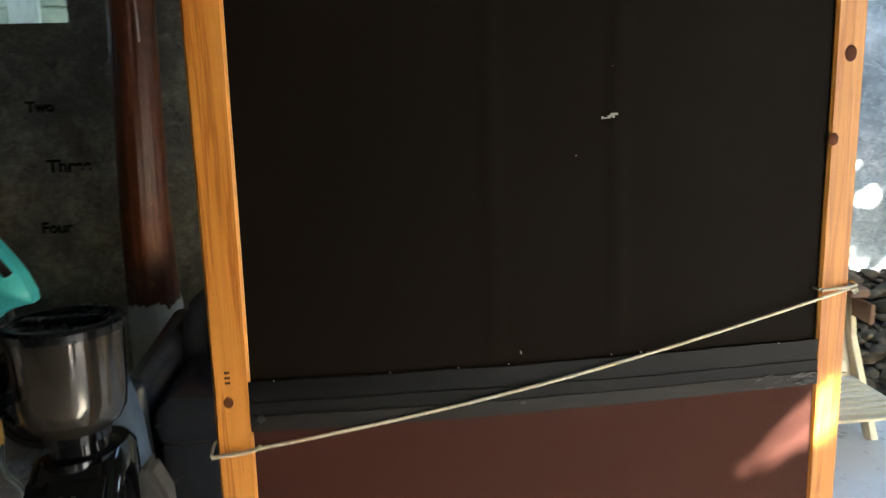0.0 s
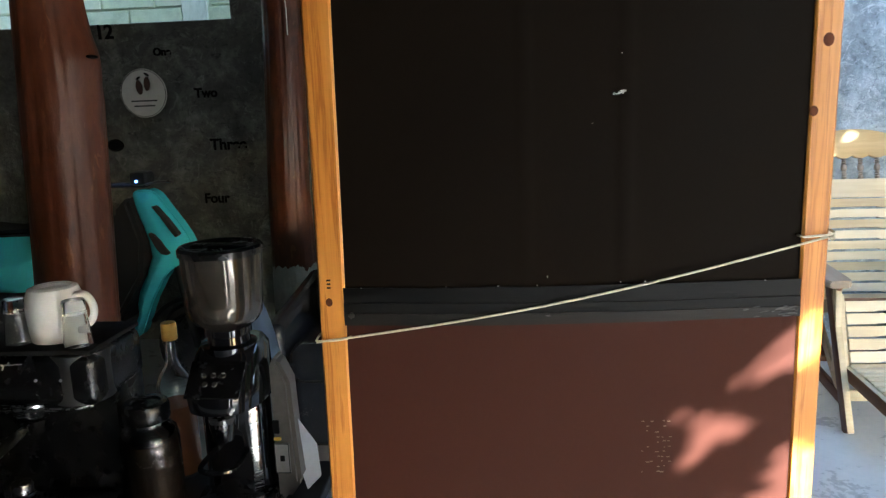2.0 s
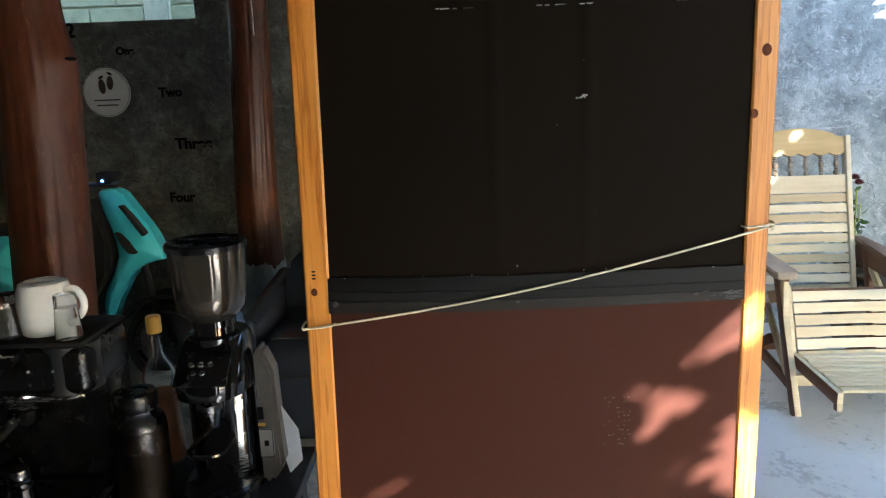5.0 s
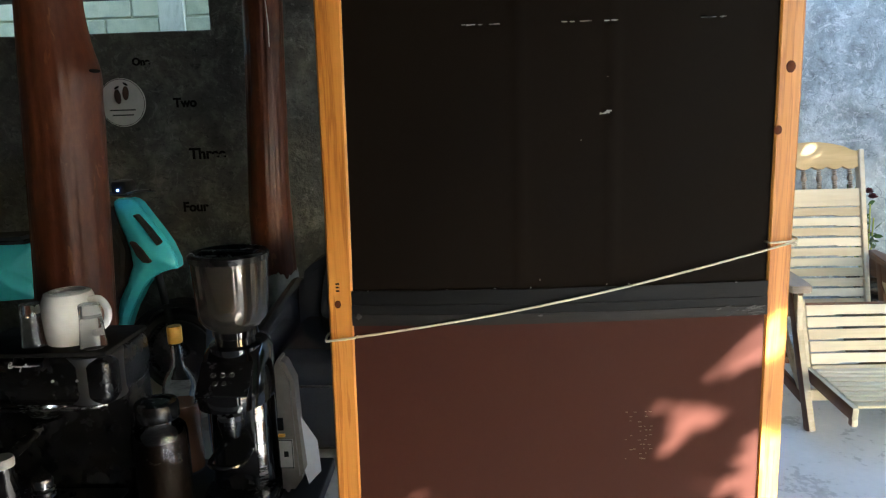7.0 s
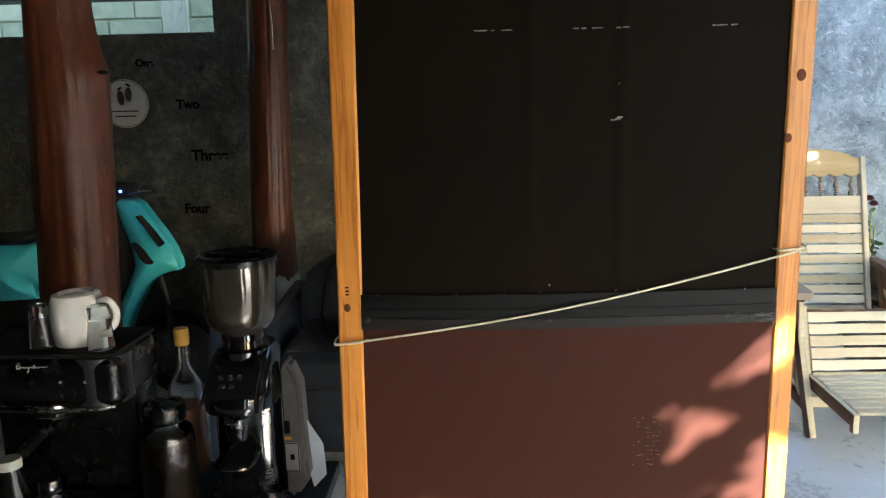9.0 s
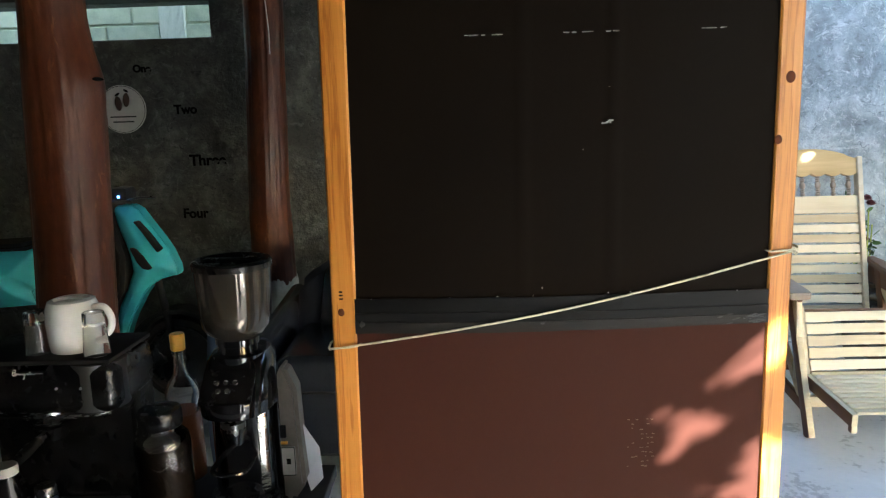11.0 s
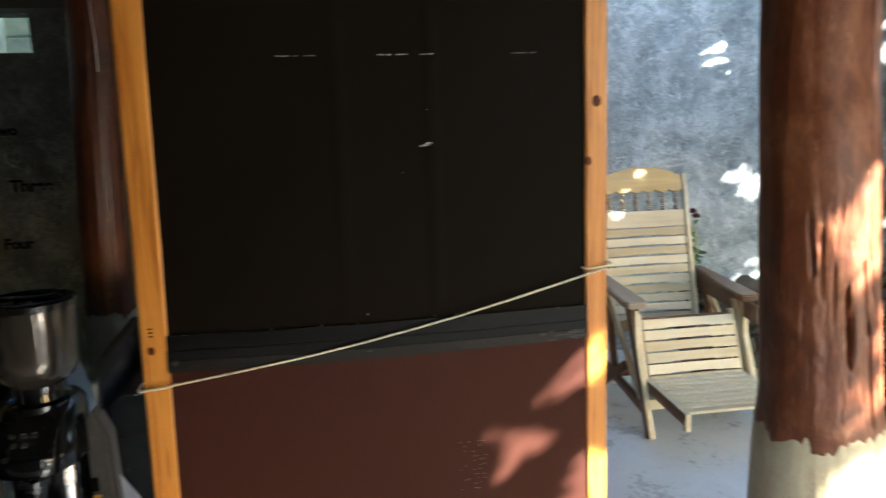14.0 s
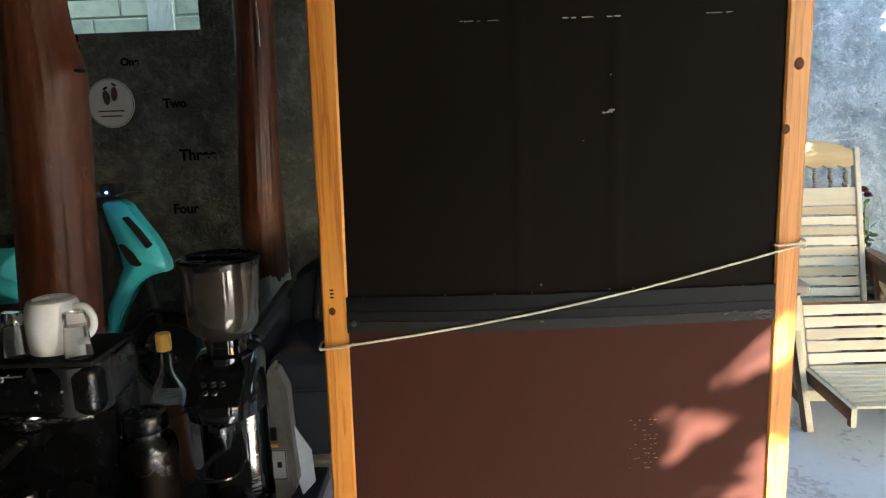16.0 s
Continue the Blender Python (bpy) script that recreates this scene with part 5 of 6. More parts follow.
for w, z in ((0.16, -0.045), (0.13, -0.075)):
    part("text_bar", box(-w / 2, w / 2, -0.0125, -0.0105, z - 0.004, z + 0.004), "tape_worn", dk, smooth=False)
for x, z, r in ((-2.205, 1.244, 0.055), (-2.36, 1.05, 0.035)):
    b = lathe([(0, 0.02), (r * 0.7, 0.018), (r, 0.0)], 20)
    bmesh.ops.transform(b, matrix=Matrix.Translation((x, WALL_Y - 0.001, z)) @ pose(0, 0, 0, 90) @ Matrix.Diagonal((1, 0.7, 1, 1)), verts=b.verts)
    solid("wall_ornament", b, "ink", "dark knob-like ornament on the cement wall", "ornament")

# ---- scooter ----
sc = thing("scooter", (-1.9, 3.2, 0), "turquoise motor scooter parked by the wall", "scooter")
def sxz(pts):
    return [(x + 1.9, z) for x, z in pts]
def shell(points, y0, y1, bev):
    return outline(sxz(points), "y", y0, y1, bev)
cowl = [(-1.695, 1.034), (-1.673, 1.058), (-1.599, 1.056), (-1.564, 1.032), (-1.512, 0.953), (-1.464, 0.883), (-1.427, 0.819), (-1.396, 0.738), (-1.394, 0.691), (-1.43, 0.686), (-1.489, 0.669), (-1.544, 0.634), (-1.584, 0.588), (-1.613, 0.537), (-1.645, 0.486), (-1.672, 0.428), (-1.696, 0.369), (-1.727, 0.303), (-1.805, 0.252), (-1.769, 0.331), (-1.735, 0.41), (-1.735, 0.462), (-1.717, 0.527), (-1.67, 0.616), (-1.628, 0.711), (-1.634, 0.794), (-1.654, 0.871), (-1.679, 0.941)]
def bulged(points, y0, y1, depth, reach):
    """A moulded panel: the board swells smoothly towards the front, away from its outline."""
    b = shell(points, y0, y1, 0.006)
    bmesh.ops.triangulate(b, faces=b.faces[:])
    for k in range(5):
        bmesh.ops.subdivide_edges(b, edges=[e for e in b.edges if e.calc_length() > 0.022], cuts=1)
        bmesh.ops.triangulate(b, faces=b.faces[:])
    rim = np.array(sxz(points))
    a, d = rim, np.roll(rim, -1, 0) - rim
    for v in b.verts:
        if v.co.y < y0 + 0.003:
            p = np.array((v.co.x, v.co.z))
            f = np.clip(((p - a) * d).sum(1) / (d * d).sum(1), 0, 1)
            far = np.linalg.norm(a + d * f[:, None] - p, axis=1).min()
            v.co.y -= depth * (1 - math.exp(-(far / reach) ** 1.3))
    return b
fairing = part("front_fairing", bulged(cowl, 0.01, 0.09, 0.05, 0.05), "turquoise", sc, "glossy turquoise front shield with two vents", angle=60)
part("vent", shell([(-1.577, 0.978), (-1.558, 0.98), (-1.499, 0.903), (-1.453, 0.833), (-1.47, 0.819), (-1.503, 0.868), (-1.54, 0.927)], -0.044, 0.05, 0.003), "rubber", fairing)
part("vent", shell([(-1.609, 0.844), (-1.582, 0.839), (-1.543, 0.801), (-1.505, 0.739), (-1.52, 0.731), (-1.551, 0.736), (-1.578, 0.77)], -0.046, 0.05, 0.003), "rubber", fairing)
part("inner_shield", shell([(-1.70, 1.03), (-1.64, 0.8), (-1.665, 0.62), (-1.86, 0.34), (-1.93, 0.34), (-1.80, 0.62), (-1.78, 0.95)], -0.05, 0.25, 0.02), "rubber", sc)
part("handlebar", tube([(0.18, -0.16, 1.10), (0.20, -0.05, 1.09), (0.26, 0.06, 1.075), (0.22, 0.2, 1.09), (0.19, 0.30, 1.10)], 0.013, 10, smooth=5), "rubber", sc)
part("brake_lever", tube([(0.30, -0.02, 1.085), (0.38, -0.05, 1.10), (0.46, -0.06, 1.10)], 0.006, 8, smooth=4), "dark_steel", sc)
part("brake_lever", tube([(0.12, -0.02, 1.10), (0.06, -0.05, 1.11), (0.02, -0.06, 1.13)], 0.006, 8, smooth=4), "dark_steel", sc)
part("gauge", box(0.22, 0.30, -0.03, 0.09, 1.08, 1.15, 0.018), "rubber", sc)
part("indicator", box(0.253, 0.263, -0.037, -0.028, 1.098, 1.108, 0.002), "led_blue", sc, "small glowing blue indicator")
def wheel(x):
    w = part("tyre", join(bmesh.new(), lathe([(0.19, -0.045), (0.22, -0.04), (0.235, 0), (0.22, 0.04), (0.19, 0.045), (0.175, 0.03), (0.175, -0.03)], 40, closed=True), Matrix.Translation((x + 1.9, 0.06, 0.235)) @ pose(0, 0, 0, 90)), "rubber", sc)
    part("rim", join(bmesh.new(), lathe([(0, -0.03), (0.03, -0.035), (0.04, -0.012), (0.16, -0.01), (0.178, -0.035), (0.178, 0.035), (0.16, 0.01), (0.04, 0.012), (0.03, 0.035), (0, 0.03)], 32), Matrix.Translation((x + 1.9, 0.06, 0.235)) @ pose(0, 0, 0, 90)), "dark_steel", w)
wheel(-1.43), wheel(-2.62)
fb = bmesh.new()
pts = [(-1.43 + 0.275 * math.cos(a), 0.235 + 0.275 * math.sin(a)) for a in np.linspace(-0.1, 2.6, 16)] + [(-1.43 + 0.255 * math.cos(a), 0.235 + 0.255 * math.sin(a)) for a in np.linspace(2.6, -0.1, 16)]
part("front_fender", shell(pts, -0.01, 0.13, 0.004), "rubber", sc)
part("fork", tube([(0.33, 0.06, 0.95), (0.47, 0.0, 0.235)], 0.02, 10), "rubber", sc)
part("footboard", box(-0.55, 0.10, -0.10, 0.22, 0.26, 0.34, 0.02), "rubber", sc)
part("rear_body", bulged([(-2.128, 0.842), (-2.13, 0.714), (-2.141, 0.63), (-2.178, 0.62), (-2.16, 0.545), (-2.40, 0.53), (-2.70, 0.55), (-2.86, 0.74), (-2.84, 0.82), (-2.5, 0.84)], 0.02, 0.24, 0.09, 0.1), "turquoise", sc, "glossy turquoise rear body", angle=60)
part("seat", shell([(-2.12, 0.845), (-2.14, 0.885), (-2.4, 0.875), (-2.7, 0.91), (-2.88, 0.90), (-2.84, 0.835)], -0.07, 0.19, 0.02), "leather", sc)

# ---- black leather armchair ----
sf = thing("armchair", (-0.36, 2.78, 0), "worn black leather armchair behind the screen", "armchair")
part("base", box(-0.34, 0.34, -0.36, 0.3, 0.06, 0.36, 0.04, segs=3), "leather", sf)
b = box(-0.345, 0.345, -0.41, 0.16, 0.345, 0.515, 0.06, segs=5)
for v in b.verts:
    v.co.z += 0.012 * math.cos(v.co.x * 4.5) * (v.co.z > 0.4) + 0.006 * noise.noise(v.co * 9)
part("seat_cushion", b, "leather", sf, "plump glossy seat cushion")
part("piping", tube([(-0.33, -0.398, 0.44), (0.33, -0.398, 0.44)], 0.006, 8), "leather", sf)
b = outline([(-0.345, 0.3), (-0.35, 0.6), (-0.34, 0.7), (-0.29, 0.75), (-0.19, 0.81), (-0.08, 0.85), (0.3, 0.86), (0.36, 0.82), (0.36, 0.3)], "y", 0.10, 0.32, 0.03)
for v in b.verts:
    v.co.y += 0.16 * max(0, v.co.z - 0.55)
part("backrest", b, "leather", sf)
b = box(-0.25, 0.3, 0.05, 0.16, 0.5, 0.8, 0.05, segs=4)
for v in b.verts:
    v.co.y += 0.16 * (v.co.z - 0.55)
    v.co.x += 0.6 * max(0, v.co.z - 0.7) * (v.co.x < 0.1)
part("back_cushion", b, "leather", sf)
for s in (-1, 1):
    b = box(min(s * 0.352, s * 0.435), max(s * 0.352, s * 0.435), -0.4, 0.36, 0.06, 0.6, 0.04, segs=5)
    for v in b.verts:
        v.co.z += 0.09 * max(0, v.co.y + 0.3) * (v.co.z > 0.4)
    part("armrest", b, "leather", sf)
for x in (-0.3, 0.3):
    for y in (-0.30, 0.25):
        part("foot", lathe([(0, 0), (0.025, 0), (0.03, 0.06), (0, 0.06)], 12, (x, y, 0)), "rubber", sf)
# slumped blue bag in front of the armchair
sack = bmesh.new()
bmesh.ops.create_icosphere(sack, subdivisions=4, radius=1)
for v in sack.verts:
    h = (v.co.z + 1) / 2
    wide = 0.135 - 0.06 * h ** 1.6
    v.co = Vector((math.copysign(abs(v.co.x) ** 0.6, v.co.x) * wide, math.copysign(abs(v.co.y) ** 0.7, v.co.y) * wide * 0.6, 0.42 + math.copysign(abs(v.co.z) ** 0.55, v.co.z) * 0.42))
    v.co.x -= 0.05 * h
    fold = noise.noise_vector(Vector((v.co.x * 9, v.co.y * 9, v.co.z * 4)))
    v.co.x, v.co.y = v.co.x + 0.012 * fold.x * (h > 0.03), v.co.y + 0.012 * fold.y * (h > 0.03)
bg_sack = solid("bag", sack, "denim", "slumped faded blue fabric bag standing before the armchair", "bag")
bg_sack.matrix_world = pose(-0.74, 2.16, 0, 0, 0, 8)


# ---- garden corner: pond ring, stones, plants ----
pond = thing("pond_ring", (3.65, 2.55, -0.22), "round concrete pond ring with dark water", "pond")
part("ring", lathe([(0.625, 0.0), (0.625, 0.25), (0.617, 0.262), (0.575, 0.262), (0.565, 0.25), (0.565, 0.0)], 72, closed=True), "pond", pond)
# added dark ring that covers the pale inner wall
part("inner_dark", lathe([(0.5645, 0.245), (0.555, 0.245), (0.555, 0.0), (0.5645, 0.0)], 72, closed=True), "inner_dark", pond, "thin dark ring added over the inner wall")
part("water", lathe([(0, 0.2), (0.57, 0.2)], 48), "water", pond)


def rock_mesh(seed, flat=0.7, fine=3):
    b = bmesh.new()
    bmesh.ops.create_icosphere(b, subdivisions=fine, radius=1)
    o = Vector((seed * 7.1, seed * 3.3, seed))
    rr = random.Random(seed)
    cuts = [(Vector((rr.gauss(0, 1), rr.gauss(0, 1), rr.gauss(0, 1))).normalized(), rr.uniform(0.55, 0.85)) for k in range(5)]
    for v in b.verts:
        n = v.co.normalized()
        v.co = n * (1 + 0.34 * noise.noise(n * 1.0 + o) + 0.2 * noise.noise(n * 2.1 + o))
        for cut_n, cut_d in cuts:
            over = v.co.dot(cut_n) - cut_d
            if over > 0:
                v.co -= cut_n * over * 0.85
        v.co.z *= flat
    for f in b.faces:
        f.smooth = True
    me = bpy.data.meshes.new("stone")
    b.to_mesh(me)
    b.free()
    me.materials.append(M["stone"])
    return me


ROCKS = [rock_mesh(k + 1, 0.6 + 0.06 * (k % 4), 2) for k in range(9)]
SHADED = [me.copy() for me in ROCKS]
for me in SHADED:
    me.materials[0] = M["stone_shaded"]


def bed_height(x, y):
    """The stones' bank rises towards the wall."""
    up = max(0.0, y - 3.0) / 1.0
    side = max(0.0, x - 3.9) / 1.6
    return -0.085 + 0.50 * min(1.0, up) ** 1.1 + 0.5 * min(1.0, side) * min(1.0, max(0.0, y - 2.2))


bank = bmesh.new()
bmesh.ops.create_grid(bank, x_segments=40, y_segments=40, size=1)
for v in bank.verts:
    x, y = 2.38 + (v.co.x + 1) / 2 * 4.6, 0.2 + (v.co.y + 1) / 2 * 3.845
    v.co = Vector((x, y, bed_height(x, y) - 0.02 if (Vector((x, y)) - Vector((3.65, 2.55))).length > 0.66 else -0.2))
solid("stone_bank", bank, "soil", "dark soil bank under the stones", "ground", kind="structure")
bed = thing("stone_bed", (0, 0, 0), "heaped grey and brown river stones round the pond", "stones", kind="structure")


def place_stones():
    rng = random.Random(11)
    spots = []
    got = np.zeros((0, 3))
    for tries in range(34000):
        x, y = rng.uniform(2.42, 5.7), rng.uniform(0.9, 3.98)
        r = rng.choice((0.02, 0.026, 0.03, 0.036, 0.042, 0.05)) if tries > 900 else rng.uniform(0.045, 0.07)
        if y > 3.4 and tries < 400:
            r = rng.uniform(0.065, 0.1)
        d = math.hypot(x - 3.65, y - 2.55)
        if d < 0.63 + r * 0.8 or x - r < 2.39 or y + r > WALL_Y - 0.02 or math.hypot(x - 3.01, y - 1.96) < 0.19 or math.hypot(x - 2.53, y - 2.29) < 0.1:
            continue
        if len(got) and (((got[:, 0] - x) ** 2 + (got[:, 1] - y) ** 2) < (0.68 * (got[:, 2] + r)) ** 2).any():
            continue
        spots.append((x, y, r))
        got = np.array(spots)
    spots.sort(key=lambda s: (s[0] - 2.6) ** 2 + (s[1] - 2.4) ** 2)
    rest = []
    for k, (x, y, r) in enumerate(spots):
        shaded = 1.0 if y > 2.95 + rng.gauss(0, 0.12) or x > 4.0 else 0.3      # brown stones, colour darkened for the shade on the rear bank
        m = Matrix.Translation((x, y, bed_height(x, y) + r * 0.35)) @ Euler((rng.uniform(-0.4, 0.4), rng.uniform(-0.4, 0.4), rng.uniform(0, 6.3))).to_matrix().to_4x4() @ Matrix.Diagonal((r * rng.uniform(0.9, 1.35), r, r * rng.uniform(0.8, 1.15), 1))
        if k < 300:
            ob = new("stone", SHADED[k % 9] if rng.random() < shaded else ROCKS[k % 9])
            ob.parent = bed
            ob.matrix_basis = m
        else:
            rest.append((ROCKS[k % 9], m, rng.random() < shaded))
    for for_shade in (False, True):
        b = bmesh.new()
        for me, m, in_shade in rest:
            if in_shade == for_shade:
                t = me.copy()
                t.transform(m)
                b.from_mesh(t)
                bpy.data.meshes.remove(t)
        ob = part("far_stones", b, "stone_shaded" if for_shade else "stone", bed)
        tagged(ob, kind="stuff")


for x, y, r, sd in ((2.53, 2.29, 0.115, 3), (4.3, 3.8, 0.12, 7)):
    me = rock_mesh(sd + 20, 0.75)
    me.materials[0] = M["rock_dark"]
    ob = tagged(new("boulder", me), "large rough brown boulder on the stone bank", "boulder")
    ob.matrix_world = Matrix.Translation((x, y, bed_height(x, y) + r * 0.6)) @ Euler((0, 0, sd)).to_matrix().to_4x4() @ Matrix.Diagonal((r * 1.2, r, r, 1))
# dark rockwork heaped in the far corner
rng = random.Random(31)
for k in range(22):
    x, y, r = rng.uniform(4.35, 6.1), rng.uniform(3.2, 3.85), rng.uniform(0.08, 0.17)
    z = bed_height(x, y) + rng.uniform(0.0, 0.2) * min(1.0, (x - 4.2) / 1.2) + 0.25 * r
    me = rock_mesh(40 + k, 0.85)
    me.materials[0] = M["rock_dark"]
    ob = tagged(new("boulder", me), "dark brown boulder piled in the garden corner", "boulder", "rockwork boulders")
    ob.matrix_world = Matrix.Translation((x, y, z)) @ Euler((rng.uniform(-0.5, 0.5), rng.uniform(-0.5, 0.5), rng.uniform(0, 6))).to_matrix().to_4x4() @ Matrix.Diagonal((r * 1.2, r, r, 1))

# stepped blue plastic lid lying on the stones, with a white cord beside it
lid = thing("plastic_lid", (3.01, 1.96, -0.02), "stepped dark blue plastic tub lid lying on the stones", "lid")
part("disc", lathe([(0.0, 0.02), (0.17, 0.0), (0.18, 0.012), (0.18, 0.04), (0.168, 0.05), (0.15, 0.052), (0.146, 0.075), (0.135, 0.085), (0.118, 0.087), (0.112, 0.108), (0.09, 0.125), (0.05, 0.135), (0, 0.138)], 56), "blue_plastic", lid)
part("knob", lathe([(0, 0.135), (0.022, 0.135), (0.02, 0.15), (0.026, 0.158), (0.022, 0.166), (0, 0.168)], 24), "blue_plastic", lid)
rng = random.Random(3)
cpts = [(2.30, 2.36, 0.006), (2.41, 2.2, 0.03), (2.5, 2.06, 0.05), (2.6, 1.97, 0.055)]
for cx, cy, rx, ry, a0, a1 in ((2.63, 1.92, 0.11, 0.15, 2.6, 8.6), (2.6, 1.86, 0.06, 0.1, 2.2, 7.4), (2.68, 1.96, 0.09, 0.1, 1.2, 8.2), (2.64, 1.8, 0.1, 0.06, 2.0, 6.2)):
    for a in np.linspace(a0, a1, 10):
        cpts.append((cx + rx * math.cos(a) + rng.uniform(-0.012, 0.012), cy + ry * math.sin(a) + rng.uniform(-0.012, 0.012), 0.05 + 0.0005 * len(cpts) + rng.uniform(0, 0.012)))
cpts += [(2.74, 1.71, 0.05), (2.85, 1.45, 0.03), (3.0, 1.2, 0.0)]
solid("white_cord", tube(cpts, 0.0038, 7, smooth=5), "cord", "tangled white electric cord lying on the stones", "cord")

# young plant leaning over the stones
pl = thing("young_plant", (3.70, 3.7, bed_height(3.70, 3.7)), "slender green plant with thin drooping leaves among the stones", "plant")
part("stem", tube([(0, 0, 0), (0.0, 0, 0.2), (0.03, 0.0, 0.42), (0.07, 0.0, 0.62)], [0.011, 0.009, 0.006, 0.005], 8, smooth=5), "stem", pl)
rng = random.Random(5)
for k in range(16):
    ang = rng.uniform(-0.8, 0.8) + (0 if k % 5 else math.pi)
    ln = rng.uniform(0.16, 0.4) * (1 if k % 5 else 0.6)
    b = bmesh.new()
    rows = []
    for i in range(9):
        f = i / 8
        w = 0.010 * math.sin(math.pi * min(1, f * 0.92 + 0.06)) + 0.001
        p = Vector((0.07 + math.cos(ang) * ln * f, math.sin(ang) * ln * f * 0.8, 0.57 + 0.005 * k + 0.13 * f * (1 - f) * 2 - 0.05 * f * f * (k % 3) + rng.uniform(-0.006, 0.006)))
        sd = Vector((-math.sin(ang), math.cos(ang), 0.5)).normalized()
        rows.append([b.verts.new(p - sd * w), b.verts.new(p + Vector((0, 0, -0.002))), b.verts.new(p + sd * w)])
    for a, c in zip(rows, rows[1:]):
        b.faces.new((a[0], a[1], c[1], c[0])), b.faces.new((a[1], a[2], c[2], c[1]))
    part("leaf", b, "leaf_bright", pl)

# ---- unseen tree, added so that its crown shades the terrace ----
def leaf_cloud(P, low, high, gaps, rng):
    """Leaves centred at P, of sizes low to high; none where its outline, seen along the sun's rays, touches a gap."""
    u = Vector((-SUN_TO.y, SUN_TO.x, 0)).normalized()
    axes = np.stack([np.array(u), np.array(SUN_TO.cross(u))], 1)
    size = rng.uniform(low, high, len(P))
    ang = rng.uniform(-0.9, 0.9, (len(P), 2))
    turn = rng.uniform(0, 6.28, len(P))
    ragged = rng.uniform(0.5, 1.0, len(P))
    shape = np.array(((0, -0.5, 0), (0.28, -0.1, 0.05), (0.2, 0.3, 0.03), (0, 0.6, -0.05), (-0.2, 0.3, 0.03), (-0.28, -0.1, 0.05))) * 1.5
    ct, st = np.cos(turn), np.sin(turn)
    V = size[:, None, None] * shape[None]
    V = np.stack([V[..., 0] * ct[:, None] - V[..., 1] * st[:, None], V[..., 0] * st[:, None] + V[..., 1] * ct[:, None], V[..., 2]], -1)
    for ax in (0, 1):
        cs, sn = np.cos(ang[:, ax])[:, None], np.sin(ang[:, ax])[:, None]
        p, q = V[..., 1 - ax].copy(), V[..., 2].copy()
        V[..., 1 - ax], V[..., 2] = p * cs - q * sn, p * sn + q * cs
    C2, O2 = P @ axes, (V * ragged[:, None, None]) @ axes
    keep = P[:, 2] > 0.35
    for g in gaps:
        c2 = np.array(g[:3]) @ axes
        near = np.nonzero(keep & (np.abs(C2 - c2).max(1) < high * 1.1 + g[3]))[0]
        if not len(near):
            continue
        H = O2[near] + (C2[near] - c2)[:, None, :]
        E = np.roll(H, -1, 1) - H
        f = np.clip(-(H * E).sum(2) / np.maximum((E * E).sum(2), 1e-9), 0, 1)
        far = np.linalg.norm(H + f[..., None] * E, axis=2).min(1)
        side = H[..., 0] * E[..., 1] - H[..., 1] * E[..., 0]
        inside = (side > 0).all(1) | (side < 0).all(1)
        keep[near[(far < g[3]) | inside]] = False
    return (V + P[:, None, :])[keep]


